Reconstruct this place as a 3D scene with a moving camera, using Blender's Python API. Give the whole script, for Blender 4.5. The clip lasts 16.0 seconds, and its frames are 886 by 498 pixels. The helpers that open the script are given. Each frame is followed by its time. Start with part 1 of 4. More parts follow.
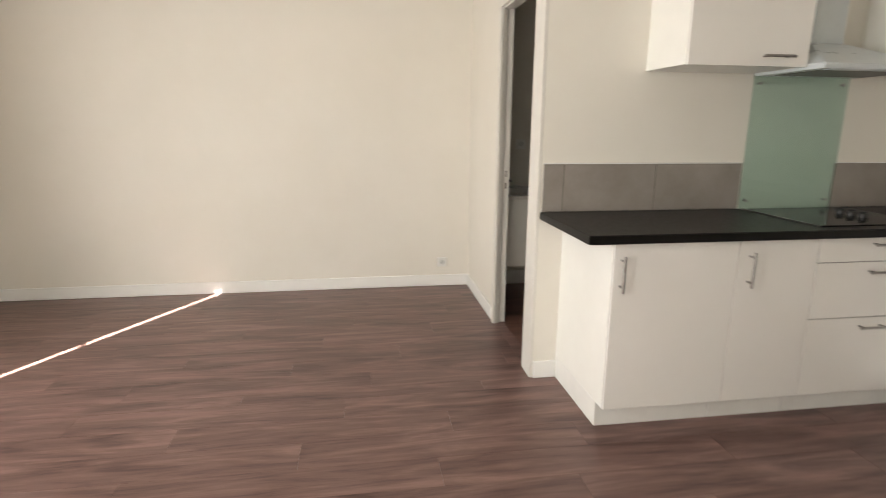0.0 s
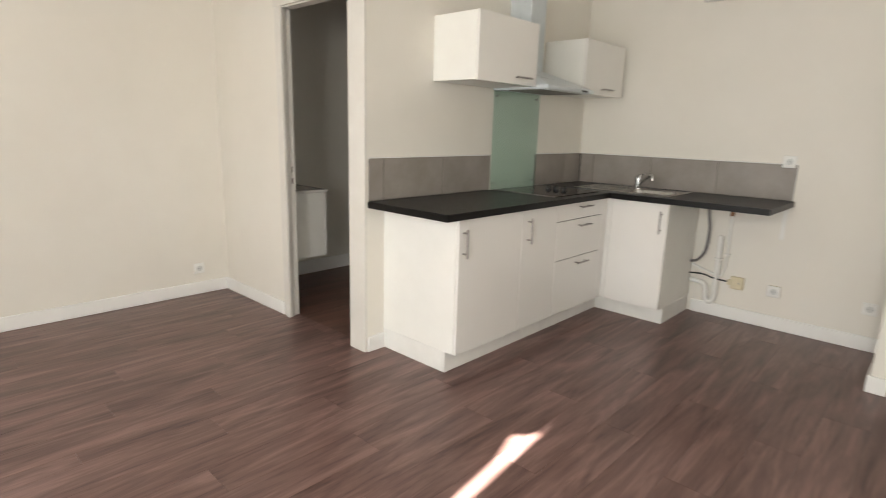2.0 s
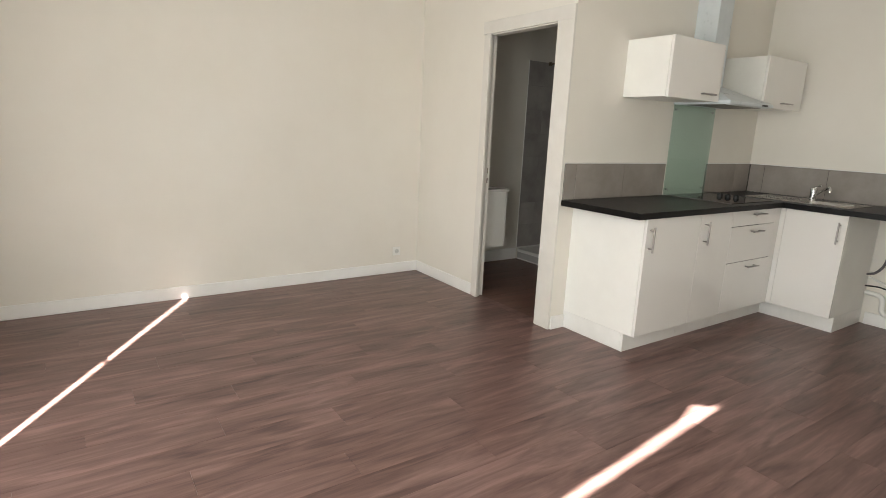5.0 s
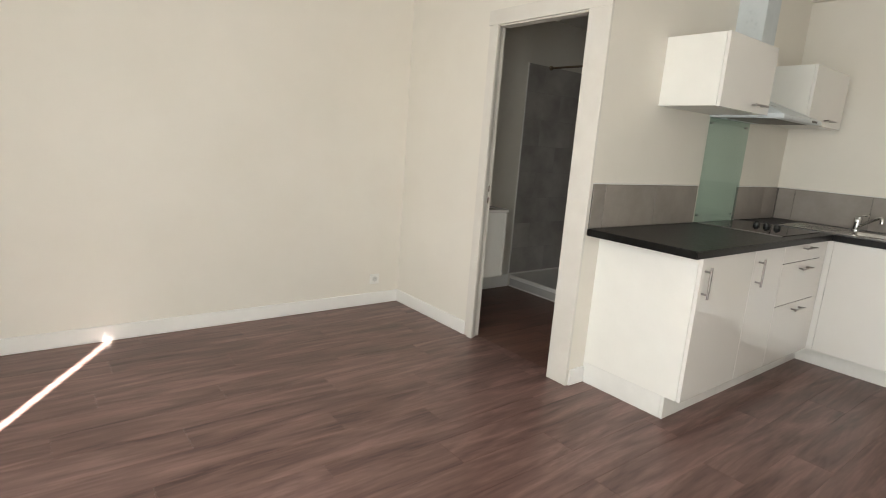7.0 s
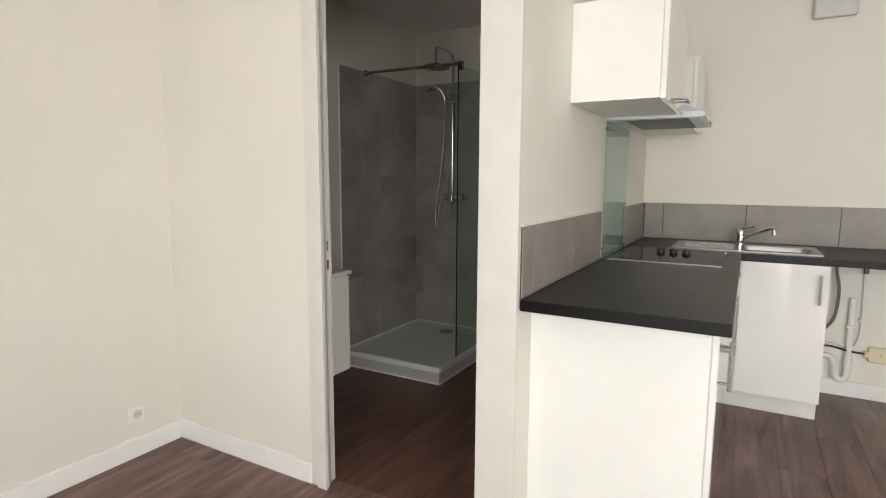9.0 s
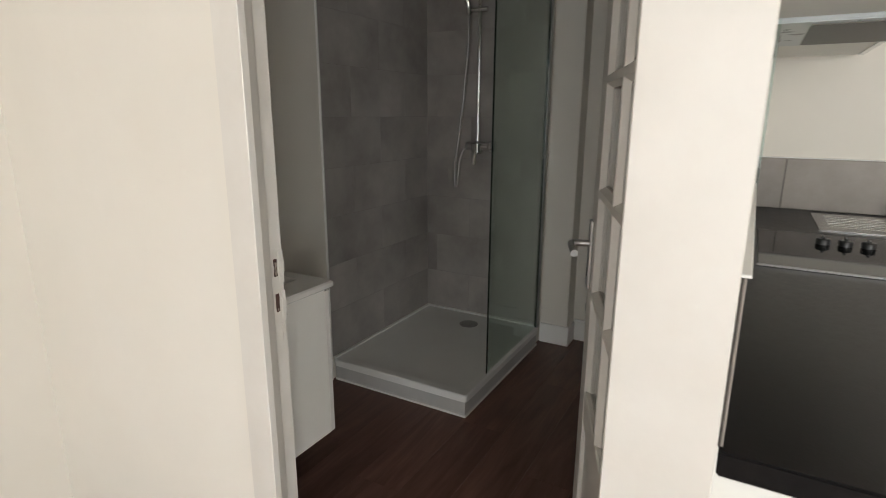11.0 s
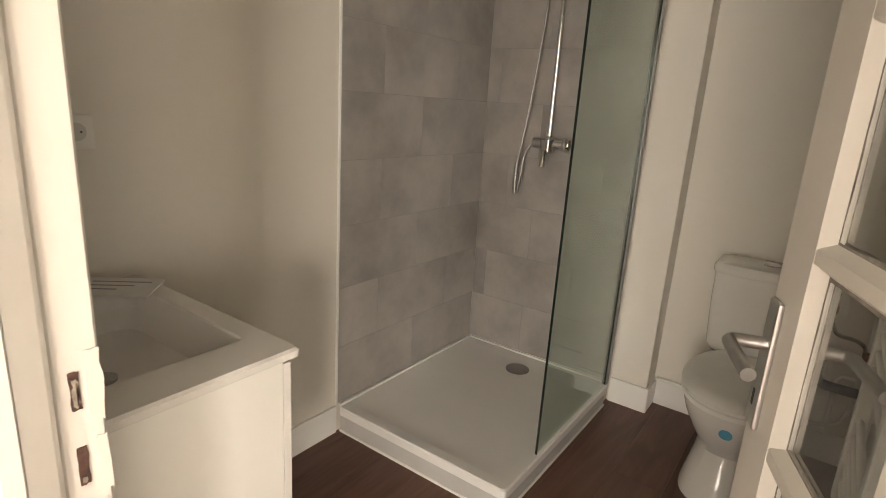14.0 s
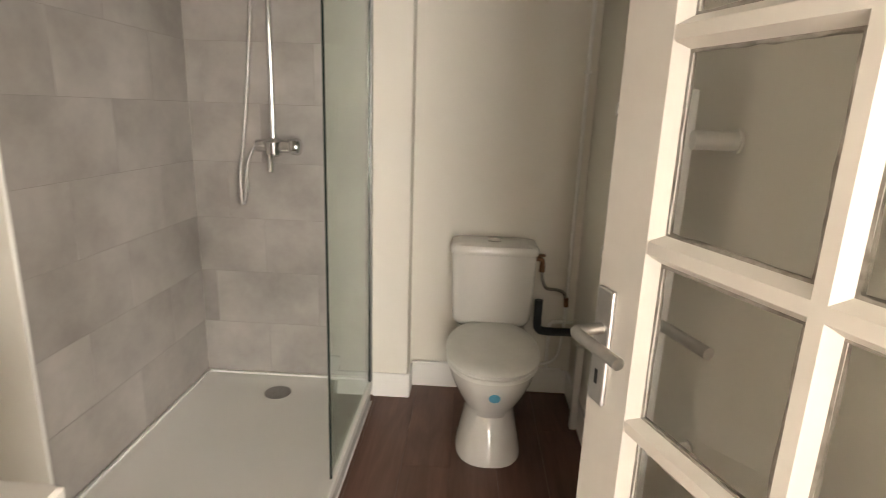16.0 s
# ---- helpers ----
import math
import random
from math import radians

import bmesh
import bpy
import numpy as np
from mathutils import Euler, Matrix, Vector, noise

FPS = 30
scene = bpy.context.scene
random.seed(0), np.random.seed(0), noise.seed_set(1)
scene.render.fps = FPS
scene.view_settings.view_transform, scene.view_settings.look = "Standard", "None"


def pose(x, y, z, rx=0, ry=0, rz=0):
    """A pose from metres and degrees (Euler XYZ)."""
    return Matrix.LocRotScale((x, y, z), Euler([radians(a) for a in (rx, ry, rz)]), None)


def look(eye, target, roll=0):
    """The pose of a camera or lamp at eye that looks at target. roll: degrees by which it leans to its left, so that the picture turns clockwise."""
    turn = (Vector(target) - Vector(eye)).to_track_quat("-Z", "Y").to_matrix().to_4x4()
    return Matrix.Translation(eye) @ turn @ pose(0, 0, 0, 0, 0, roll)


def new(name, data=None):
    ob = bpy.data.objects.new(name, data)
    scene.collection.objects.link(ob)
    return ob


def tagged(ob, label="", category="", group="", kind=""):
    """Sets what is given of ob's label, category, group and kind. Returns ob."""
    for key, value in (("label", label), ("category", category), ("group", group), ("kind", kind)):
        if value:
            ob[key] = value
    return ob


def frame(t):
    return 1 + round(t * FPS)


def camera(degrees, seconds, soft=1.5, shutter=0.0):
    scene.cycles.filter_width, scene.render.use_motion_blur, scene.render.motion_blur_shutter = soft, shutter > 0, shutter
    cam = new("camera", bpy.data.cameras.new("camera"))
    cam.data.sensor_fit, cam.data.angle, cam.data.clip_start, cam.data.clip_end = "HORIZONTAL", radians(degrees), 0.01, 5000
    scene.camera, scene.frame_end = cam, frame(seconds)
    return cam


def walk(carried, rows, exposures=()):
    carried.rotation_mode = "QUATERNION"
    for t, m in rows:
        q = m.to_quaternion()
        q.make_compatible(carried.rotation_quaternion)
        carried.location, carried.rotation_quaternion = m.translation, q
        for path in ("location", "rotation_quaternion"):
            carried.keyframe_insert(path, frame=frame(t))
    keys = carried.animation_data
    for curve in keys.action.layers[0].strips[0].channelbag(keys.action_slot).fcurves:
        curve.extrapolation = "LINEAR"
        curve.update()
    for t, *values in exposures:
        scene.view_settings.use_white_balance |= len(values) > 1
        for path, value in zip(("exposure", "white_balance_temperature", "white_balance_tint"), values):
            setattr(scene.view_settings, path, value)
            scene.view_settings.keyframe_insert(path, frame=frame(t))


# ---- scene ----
cam = camera(78.2, 16.0, soft=0.5, shutter=0.4)
PATH = [
    (0, (-0.899, -2.638, 1.338), (-0.604, -0.711, 0.894), 0.4),
    (0.5, (-1.238, -2.624, 1.316), (-0.502, -0.818, 0.869), 2.1),
    (1, (-1.49, -2.568, 1.311), (-0.57, -0.836, 0.922), 2.2),
    (1.5, (-1.703, -2.431, 1.325), (-0.623, -0.78, 0.997), 0.9),
    (2, (-1.944, -2.416, 1.324), (-0.517, -1.083, 0.893), 1.6),
    (2.5, (-2.121, -2.487, 1.328), (-0.557, -1.295, 0.961), 1.6),
    (3, (-2.341, -2.578, 1.326), (-0.791, -1.39, 0.898), 2.1),
    (3.5, (-2.544, -2.548, 1.328), (-1.075, -1.269, 0.874), 1.7),
    (4, (-2.66, -2.549, 1.337), (-1.318, -1.138, 0.88), 0.8),
    (4.5, (-2.686, -2.586, 1.34), (-1.585, -0.973, 0.91), 2.5),
    (6.8, (-2.443, -1.936, 1.312), (-1.273, -0.364, 0.914), 3.9),
    (7, (-2.406, -1.82, 1.317), (-1.192, -0.279, 0.928), 4.3),
    (7.5, (-2.306, -1.462, 1.311), (-0.851, -0.136, 0.956), 5.0),
    (8, (-2.134, -1.181, 1.297), (-0.521, -0.036, 1.001), 2.7),
    (10.3, (-1.021, -0.084, 1.330), (0.766, 0.750, 0.996), -0.5),
    (10.5, (-0.941, -0.037, 1.352), (0.848, 0.770, 0.969), -0.3),
    (11, (-0.742, 0.003, 1.347), (0.949, 0.955, 0.865), 0.3),
    (11.5, (-0.574, 0.024, 1.347), (1.050, 1.109, 0.917), 1.5),
    (12, (-0.469, 0.117, 1.350), (1.169, 1.209, 0.994), 2.4),
    (12.5, (-0.388, 0.230, 1.356), (1.252, 1.317, 0.997), 2.0),
    (13, (-0.311, 0.268, 1.343), (1.336, 1.330, 0.944), 2.6),
    (13.5, (-0.186, 0.311, 1.328), (1.437, 1.394, 0.889), 4.1),
    (14, (-0.121, 0.335, 1.300), (1.457, 1.452, 0.791), 3.6),
    (14.5, (-0.096, 0.363, 1.297), (1.577, 1.331, 0.783), 3.4),
    (15, (-0.091, 0.446, 1.311), (1.730, 1.113, 0.823), 2.6),
    (15.5, (-0.107, 0.529, 1.321), (1.788, 0.917, 0.814), 2.1),
    (16, (-0.078, 0.589, 1.323), (1.859, 0.679, 0.835), 2.0),
]
EXPOSURES = [(0.0, 4.6, 6550, 10), (1.5, 4.5, 6400, 9), (2.5, 4.6, 6400, 9), (4.5, 4.42, 6300, 8), (7.0, 4.45, 6300, 7), (7.5, 4.42, 6300, 9), (8.2, 4.65, 6250, 9), (10.5, 4.7, 6150, 8), (11.5, 4.75, 6300, 13), (12.5, 5.35, 6650, 22), (13.5, 5.85, 7450, 17), (14.5, 6.4, 7350, 13), (15.2, 6.58, 7200, 14), (16.0, 6.8, 7050, 13)]
walk(cam, [(t, look(eye, target, roll)) for t, eye, target, roll in PATH],
     exposures=EXPOSURES)

# ---- world, sun, window and fill light ----
SUN_EL, SUN_DIR = radians(35.0), Vector((0.5, 0.866, 0.0))
world = bpy.data.worlds.new("sky")
scene.world = world
world.use_nodes = True
sky = world.node_tree.nodes.new("ShaderNodeTexSky")
sky.sky_type, sky.sun_disc = "NISHITA", False
sky.sun_elevation, sky.sun_rotation = SUN_EL, radians(210)
background = world.node_tree.nodes["Background"]
background.inputs["Strength"].default_value = 0.1
world.node_tree.links.new(sky.outputs["Color"], background.inputs["Color"])

sun = new("sun", bpy.data.lights.new("sun", "SUN"))
sun.data.energy, sun.data.angle, sun.data.color = 5.0, radians(0.5), (1.0, 0.95, 0.88)
ray = SUN_DIR * math.cos(SUN_EL) - Vector((0, 0, math.sin(SUN_EL)))
sun.matrix_world = look((-6, -8, 6), Vector((-6, -8, 6)) + ray)


def area_light(name, eye, target, wide, high, watts, color):
    lamp = new(name, bpy.data.lights.new(name, "AREA"))
    lamp.data.shape, lamp.data.size, lamp.data.size_y = "RECTANGLE", wide, high
    lamp.data.energy, lamp.data.color, lamp.data.spread = watts, color, radians(166)
    lamp.matrix_world = look(eye, target)
    return lamp


# area lamps standing in for daylight from assumed windows behind the walk
area_light("window_light_west", (-3.64, -0.62, 1.2), (0, -0.62, 1.2), 2.2, 2.1, 2.1, (1.0, 0.982, 0.948))
area_light("window_light_south", (-2.0, -3.53, 1.15), (-2.0, 0, 1.15), 1.6, 1.7, 0.8, (1.0, 0.982, 0.948))
# fill lamp added to brighten the kitchen side, from no known source
area_light("fill_light_west_far", (-3.64, -2.75, 1.45), (0, -2.75, 1.45), 1.0, 1.3, 2.9, (1.0, 0.982, 0.948))


# ---- materials ----
def material(name):
    m = bpy.data.materials.new(name)
    m.use_nodes = True
    nt = m.node_tree
    return m, nt, nt.nodes["Principled BSDF"]


def node(nt, kind, **values):
    n = nt.nodes.new(kind)
    for key, value in values.items():
        n.inputs[key].default_value = value
    return n


def surface(name, low, high, scale, rough=0.5, rough_var=0.1, metal=0.0, bump=0.0, bump_scale=200.0, stretch=(1, 1, 1), detail=6.0,
            per_object=0.0, coat=0.0, specular=0.5):
    """A surface whose colour drifts between two tones at a large and a fine scale, with relief and uneven gloss."""
    m, nt, p = material(name)
    link = nt.links.new
    tc = nt.nodes.new("ShaderNodeTexCoord")
    mp = node(nt, "ShaderNodeMapping", Scale=stretch)
    link(tc.outputs["Object"], mp.inputs["Vector"])
    info = nt.nodes.new("ShaderNodeObjectInfo")
    shift = nt.nodes.new("ShaderNodeVectorMath")
    shift.operation = "MULTIPLY_ADD"
    shift.inputs[1].default_value = (37.0 * per_object, 23.0 * per_object, 11.0 * per_object)
    link(info.outputs["Random"], shift.inputs[0])
    link(mp.outputs["Vector"], shift.inputs[2])
    big = node(nt, "ShaderNodeTexNoise", Scale=scale, Detail=detail, Roughness=0.62)
    fine = node(nt, "ShaderNodeTexNoise", Scale=bump_scale, Detail=3.0)
    link(shift.outputs["Vector"], big.inputs["Vector"])
    link(shift.outputs["Vector"], fine.inputs["Vector"])
    ramp = nt.nodes.new("ShaderNodeValToRGB")
    ramp.color_ramp.elements[0].position, ramp.color_ramp.elements[1].position = 0.3, 0.7
    ramp.color_ramp.elements[0].color, ramp.color_ramp.elements[1].color = (*low, 1), (*high, 1)
    link(big.outputs["Fac"], ramp.inputs["Fac"])
    link(ramp.outputs["Color"], p.inputs["Base Color"])
    gloss = node(nt, "ShaderNodeMapRange")
    gloss.inputs["To Min"].default_value, gloss.inputs["To Max"].default_value = rough - rough_var, rough + rough_var
    link(big.outputs["Fac"], gloss.inputs["Value"])
    link(gloss.outputs["Result"], p.inputs["Roughness"])
    p.inputs["Metallic"].default_value = metal
    p.inputs["Coat Weight"].default_value = coat
    p.inputs["Coat Roughness"].default_value = 0.06
    p.inputs["Specular IOR Level"].default_value = specular
    if bump:
        b = node(nt, "ShaderNodeBump", Strength=bump, Distance=0.002)
        link(fine.outputs["Fac"], b.inputs["Height"])
        link(b.outputs["Normal"], p.inputs["Normal"])
    return m


def wood_floor(name, dark=(0.062, 0.0335, 0.0285, 1), low=(0.118, 0.067, 0.057, 1), middle=(0.168, 0.099, 0.085, 1), light=(0.250, 0.154, 0.134, 1)):
    """Vinyl oak planks: long dark streaks and fine grain along x, another cut of the print on every plank."""
    m, nt, p = material(name)
    link = nt.links.new
    tc, info = nt.nodes.new("ShaderNodeTexCoord"), nt.nodes.new("ShaderNodeObjectInfo")
    shift = nt.nodes.new("ShaderNodeVectorMath")
    shift.operation = "MULTIPLY_ADD"
    shift.inputs[1].default_value = (41.0, 17.0, 5.0)
    link(info.outputs["Random"], shift.inputs[0])
    link(tc.outputs["Object"], shift.inputs[2])
    fac = []
    for stretch, scale, detail, rough, bend in (((1.0, 7.6, 1.0), 1.5, 5.0, 0.57, 1.1), ((2.0, 26.0, 1.0), 2.4, 6.0, 0.66, 0.6), ((0.7, 3.2, 1.0), 1.6, 3.0, 0.5, 1.0)):
        mp = node(nt, "ShaderNodeMapping", Scale=stretch)
        link(shift.outputs["Vector"], mp.inputs["Vector"])
        n = node(nt, "ShaderNodeTexNoise", Scale=scale, Detail=detail, Roughness=rough, Distortion=bend)
        link(mp.outputs["Vector"], n.inputs["Vector"])
        fac.append(n.outputs["Fac"])
    mix = nt.nodes.new("ShaderNodeMath")
    mix.operation = "MULTIPLY_ADD"
    mix.inputs[1].default_value = 0.60
    link(fac[0], mix.inputs[0])
    fine = nt.nodes.new("ShaderNodeMath")
    fine.operation = "MULTIPLY_ADD"
    fine.inputs[1].default_value = 0.24
    link(fac[1], fine.inputs[0])
    wide = nt.nodes.new("ShaderNodeMath")
    wide.operation = "MULTIPLY"
    wide.inputs[1].default_value = 0.22
    link(fac[2], wide.inputs[0])
    link(wide.outputs[0], fine.inputs[2])
    link(fine.outputs[0], mix.inputs[2])
    ramp = nt.nodes.new("ShaderNodeValToRGB")
    r = ramp.color_ramp
    r.elements[0].position, r.elements[0].color = 0.37, dark
    r.elements[1].position, r.elements[1].color = 0.66, light
    e = r.elements.new(0.46)
    e.color = low
    e = r.elements.new(0.55)
    e.color = middle
    link(mix.outputs[0], ramp.inputs["Fac"])
    tone = nt.nodes.new("ShaderNodeHueSaturation")
    value = node(nt, "ShaderNodeMapRange")
    value.inputs["To Min"].default_value, value.inputs["To Max"].default_value = 0.97, 1.03
    link(info.outputs["Random"], value.inputs["Value"])
    link(value.outputs["Result"], tone.inputs["Value"])
    link(ramp.outputs["Color"], tone.inputs["Color"])
    link(tone.outputs["Color"], p.inputs["Base Color"])
    gloss = node(nt, "ShaderNodeMapRange")
    gloss.inputs["To Min"].default_value, gloss.inputs["To Max"].default_value = 0.26, 0.40
    p.inputs["Specular IOR Level"].default_value = 0.32
    link(fac[0], gloss.inputs["Value"])
    link(gloss.outputs["Result"], p.inputs["Roughness"])
    b = node(nt, "ShaderNodeBump", Strength=0.25, Distance=0.001)
    link(fac[1], b.inputs["Height"])
    link(b.outputs["Normal"], p.inputs["Normal"])
    return m


def clear_glass(name, tint, gloss=0.0):
    """Thin glass: tinted see-through with a mirror gloss that grows at a slant."""
    m, nt, p = material(name)
    nt.nodes.remove(p)
    link = nt.links.new
    see, shine = nt.nodes.new("ShaderNodeBsdfTransparent"), nt.nodes.new("ShaderNodeBsdfGlossy")
    see.inputs["Color"].default_value = (*tint, 1)
    shine.inputs["Roughness"].default_value = gloss
    slant, steep, lift, mix = node(nt, "ShaderNodeLayerWeight", Blend=0.5), nt.nodes.new("ShaderNodeMath"), nt.nodes.new("ShaderNodeMath"), nt.nodes.new("ShaderNodeMixShader")
    steep.operation, lift.operation = "POWER", "MULTIPLY_ADD"
    steep.inputs[1].default_value, lift.inputs[1].default_value, lift.inputs[2].default_value = 5.0, 0.9, 0.035
    link(slant.outputs["Facing"], steep.inputs[0])
    link(steep.outputs[0], lift.inputs[0])
    link(lift.outputs[0], mix.inputs["Fac"])
    link(see.outputs["BSDF"], mix.inputs[1])
    link(shine.outputs["BSDF"], mix.inputs[2])
    link(mix.outputs["Shader"], nt.nodes["Material Output"].inputs["Surface"])
    return m


WALL = surface("wall_paint", (0.725, 0.69, 0.615), (0.775, 0.742, 0.672), 1.1, rough=0.62, rough_var=0.06, bump=0.10, bump_scale=90)
CEIL = surface("ceiling_paint", (0.76, 0.74, 0.69), (0.81, 0.79, 0.74), 1.4, rough=0.8, bump=0.06, bump_scale=120)
TRIM = surface("trim_gloss_paint", (0.80, 0.79, 0.755), (0.85, 0.84, 0.81), 3.5, rough=0.36, rough_var=0.08, bump=0.10, bump_scale=45)
OLDPAINT = surface("thick_old_door_paint", (0.652, 0.622, 0.566), (0.705, 0.679, 0.626), 6.0, rough=0.36, rough_var=0.1, bump=0.5, bump_scale=26)
LACQUER = surface("white_gloss_lacquer", (0.78, 0.76, 0.72), (0.81, 0.79, 0.75), 2.0, rough=0.08, rough_var=0.02, coat=0.8)
MELAMINE = surface("white_melamine", (0.78, 0.77, 0.72), (0.82, 0.81, 0.76), 5.0, rough=0.42, bump=0.04, bump_scale=400)
PLINTHM = surface("plinth_foil", (0.72, 0.71, 0.67), (0.80, 0.79, 0.75), 6.0, rough=0.4)
FLOOR = wood_floor("vinyl_oak_planks")
# same planks, reddened and darkened to paint in the bathroom's light
WARMLITFLOOR = wood_floor("vinyl_oak_planks_warm_lit", (0.074, 0.036, 0.026, 1), (0.108, 0.054, 0.039, 1), (0.138, 0.070, 0.052, 1), (0.180, 0.094, 0.070, 1))
SUBFLOOR = surface("plank_joint", (0.045, 0.027, 0.023), (0.065, 0.038, 0.032), 9.0, rough=0.8)
WORKTOP = surface("black_laminate", (0.003, 0.0027, 0.0025), (0.007, 0.0062, 0.0058), 60.0, specular=0.22, rough=0.33, rough_var=0.08, bump=0.12, bump_scale=260)
TILE = surface("grey_concrete_tile", (0.25, 0.231, 0.214), (0.455, 0.426, 0.400), 2.6, rough=0.34, rough_var=0.1, bump=0.08, bump_scale=60, per_object=1.0, detail=9.0)
SPLASH = surface("taupe_stone_tile", (0.23, 0.205, 0.18), (0.32, 0.285, 0.255), 4.5, rough=0.46, rough_var=0.08, bump=0.06, bump_scale=90, per_object=1.0, detail=9.0)
GROUT = surface("grey_grout", (0.24, 0.222, 0.206), (0.32, 0.30, 0.28), 40.0, rough=0.9)
DARKGROUT = surface("dark_grout", (0.05, 0.045, 0.04), (0.09, 0.08, 0.07), 40.0, rough=0.9)
CHROME = surface("chrome", (0.62, 0.62, 0.62), (0.75, 0.75, 0.75), 8.0, rough=0.10, rough_var=0.04, metal=1.0)
STEEL = surface("brushed_steel", (0.50, 0.49, 0.47), (0.62, 0.61, 0.58), 30.0, rough=0.22, rough_var=0.07, metal=1.0, stretch=(1, 12, 1))
HANDLE = surface("brushed_nickel_handle", (0.30, 0.28, 0.27), (0.42, 0.40, 0.38), 40.0, rough=0.34, metal=1.0)
SILVER = surface("silver_painted_metal", (0.55, 0.59, 0.60), (0.62, 0.66, 0.67), 10.0, rough=0.30)
BRASS = surface("tarnished_chrome_bar", (0.30, 0.25, 0.19), (0.45, 0.38, 0.30), 12.0, rough=0.26, metal=1.0)
ALU = surface("satin_aluminium", (0.52, 0.51, 0.50), (0.66, 0.65, 0.63), 20.0, rough=0.34, metal=1.0)
CERAMIC = surface("white_ceramic", (0.74, 0.72, 0.68), (0.78, 0.76, 0.72), 3.0, rough=0.10, rough_var=0.03, coat=0.5)
ACRYLIC = surface("white_shower_acrylic", (0.74, 0.73, 0.70), (0.78, 0.77, 0.74), 3.0, rough=0.30, rough_var=0.01)
PLASTIC = surface("white_plastic", (0.76, 0.75, 0.71), (0.82, 0.81, 0.77), 12.0, rough=0.35)
GREYPLASTIC = surface("grey_white_plastic", (0.56, 0.56, 0.53), (0.62, 0.62, 0.59), 12.0, rough=0.4)
CREAM = surface("yellowed_plastic", (0.62, 0.54, 0.36), (0.72, 0.64, 0.45), 18.0, rough=0.45)
BLACK = surface("black_plastic", (0.008, 0.008, 0.008), (0.02, 0.02, 0.02), 20.0, rough=0.4)
GREYHOSE = surface("grey_corrugated_hose", (0.10, 0.09, 0.095), (0.15, 0.135, 0.14), 120.0, rough=0.5)
DARKPIPE = surface("dark_grey_pvc", (0.03, 0.035, 0.037), (0.055, 0.06, 0.062), 20.0, rough=0.4)
COPPER = surface("tarnished_copper", (0.13, 0.065, 0.035), (0.30, 0.16, 0.09), 40.0, rough=0.45, metal=0.8)
RUST = surface("bare_rusty_wood", (0.015, 0.007, 0.006), (0.16, 0.08, 0.06), 60.0, rough=0.9, detail=9.0)
BAREWOOD = surface("splintered_bare_wood", (0.10, 0.065, 0.05), (0.46, 0.40, 0.33), 90.0, rough=0.9, detail=9.0)
HOB = surface("black_hob_glass", (0.004, 0.004, 0.004), (0.007, 0.007, 0.007), 10.0, rough=0.05, rough_var=0.02)
HOB.node_tree.nodes["Principled BSDF"].inputs["Specular IOR Level"].default_value = 0.2
FILTER = surface("hood_filter_mesh", (0.16, 0.15, 0.14), (0.24, 0.23, 0.21), 240.0, rough=0.5, metal=0.6)
STICKER = surface("blue_paper_sticker", (0.09, 0.36, 0.54), (0.12, 0.42, 0.60), 30.0, rough=0.6)
PAPER = surface("white_paper", (0.70, 0.69, 0.66), (0.76, 0.75, 0.72), 20.0, rough=0.8)
INK = surface("grey_print", (0.30, 0.30, 0.30), (0.40, 0.40, 0.40), 30.0, rough=0.8)
CURTAIN = surface("cream_curtain_cloth", (0.60, 0.55, 0.46), (0.70, 0.65, 0.55), 30.0, rough=0.9, bump=0.3, bump_scale=500)
TANKM = surface("white_enamel_tank", (0.62, 0.60, 0.57), (0.72, 0.70, 0.66), 4.0, rough=0.3)
TANKBASE = surface("dark_tank_underside", (0.05, 0.045, 0.04), (0.09, 0.08, 0.075), 15.0, rough=0.55)
GLASS = clear_glass("clear_shower_glass", (0.855, 0.92, 0.875))
PANE = clear_glass("clear_window_glass", (0.97, 0.975, 0.965))
GREENGLASS = clear_glass("green_splash_glass", (0.80, 0.885, 0.855), 0.02)
GLASSEDGE = surface("dark_glass_edge", (0.01, 0.016, 0.014), (0.02, 0.03, 0.026), 20.0, rough=0.15)
SKIRT = surface("grey_tray_panel", (0.44, 0.43, 0.41), (0.52, 0.51, 0.49), 5.0, rough=0.4)
PUTTY = surface("old_grey_putty", (0.16, 0.14, 0.12), (0.40, 0.37, 0.33), 40.0, rough=0.8, detail=8.0)
STEELHOSE = surface("steel_mesh_hose", (0.30, 0.29, 0.28), (0.42, 0.41, 0.40), 200.0, rough=0.3, metal=1.0)
DULLALU = surface("dull_aluminium_profile", (0.24, 0.245, 0.235), (0.34, 0.345, 0.33), 20.0, rough=0.38, metal=0.9)
SEAL = surface("white_silicone", (0.74, 0.73, 0.70), (0.8, 0.79, 0.76), 20.0, rough=0.5)


# ---- building helpers ----
def thing(name, at, label="", category="", group="", kind=""):
    ob = new(name)
    ob.empty_display_size = 0.05
    ob.location = at
    bpy.context.view_layer.update()
    return tagged(ob, label, category, group, kind)


def part(name, bm, mat, parent=None, label="", smooth=None):
    """Links a bmesh, whose corners are in world metres, as one mesh object under a thing or a part."""
    me = bpy.data.meshes.new(name)
    bmesh.ops.recalc_face_normals(bm, faces=bm.faces)
    bm.to_mesh(me)
    bm.free()
    me.materials.append(mat)
    ob = new(name, me)
    if parent is not None:
        where = Vector((0, 0, 0))
        up = parent
        while up is not None:
            where += up.location
            up = up.parent
        ob.parent = parent
        ob.location = -where if parent.type == "EMPTY" else (0, 0, 0)
    return tagged(ob, label)


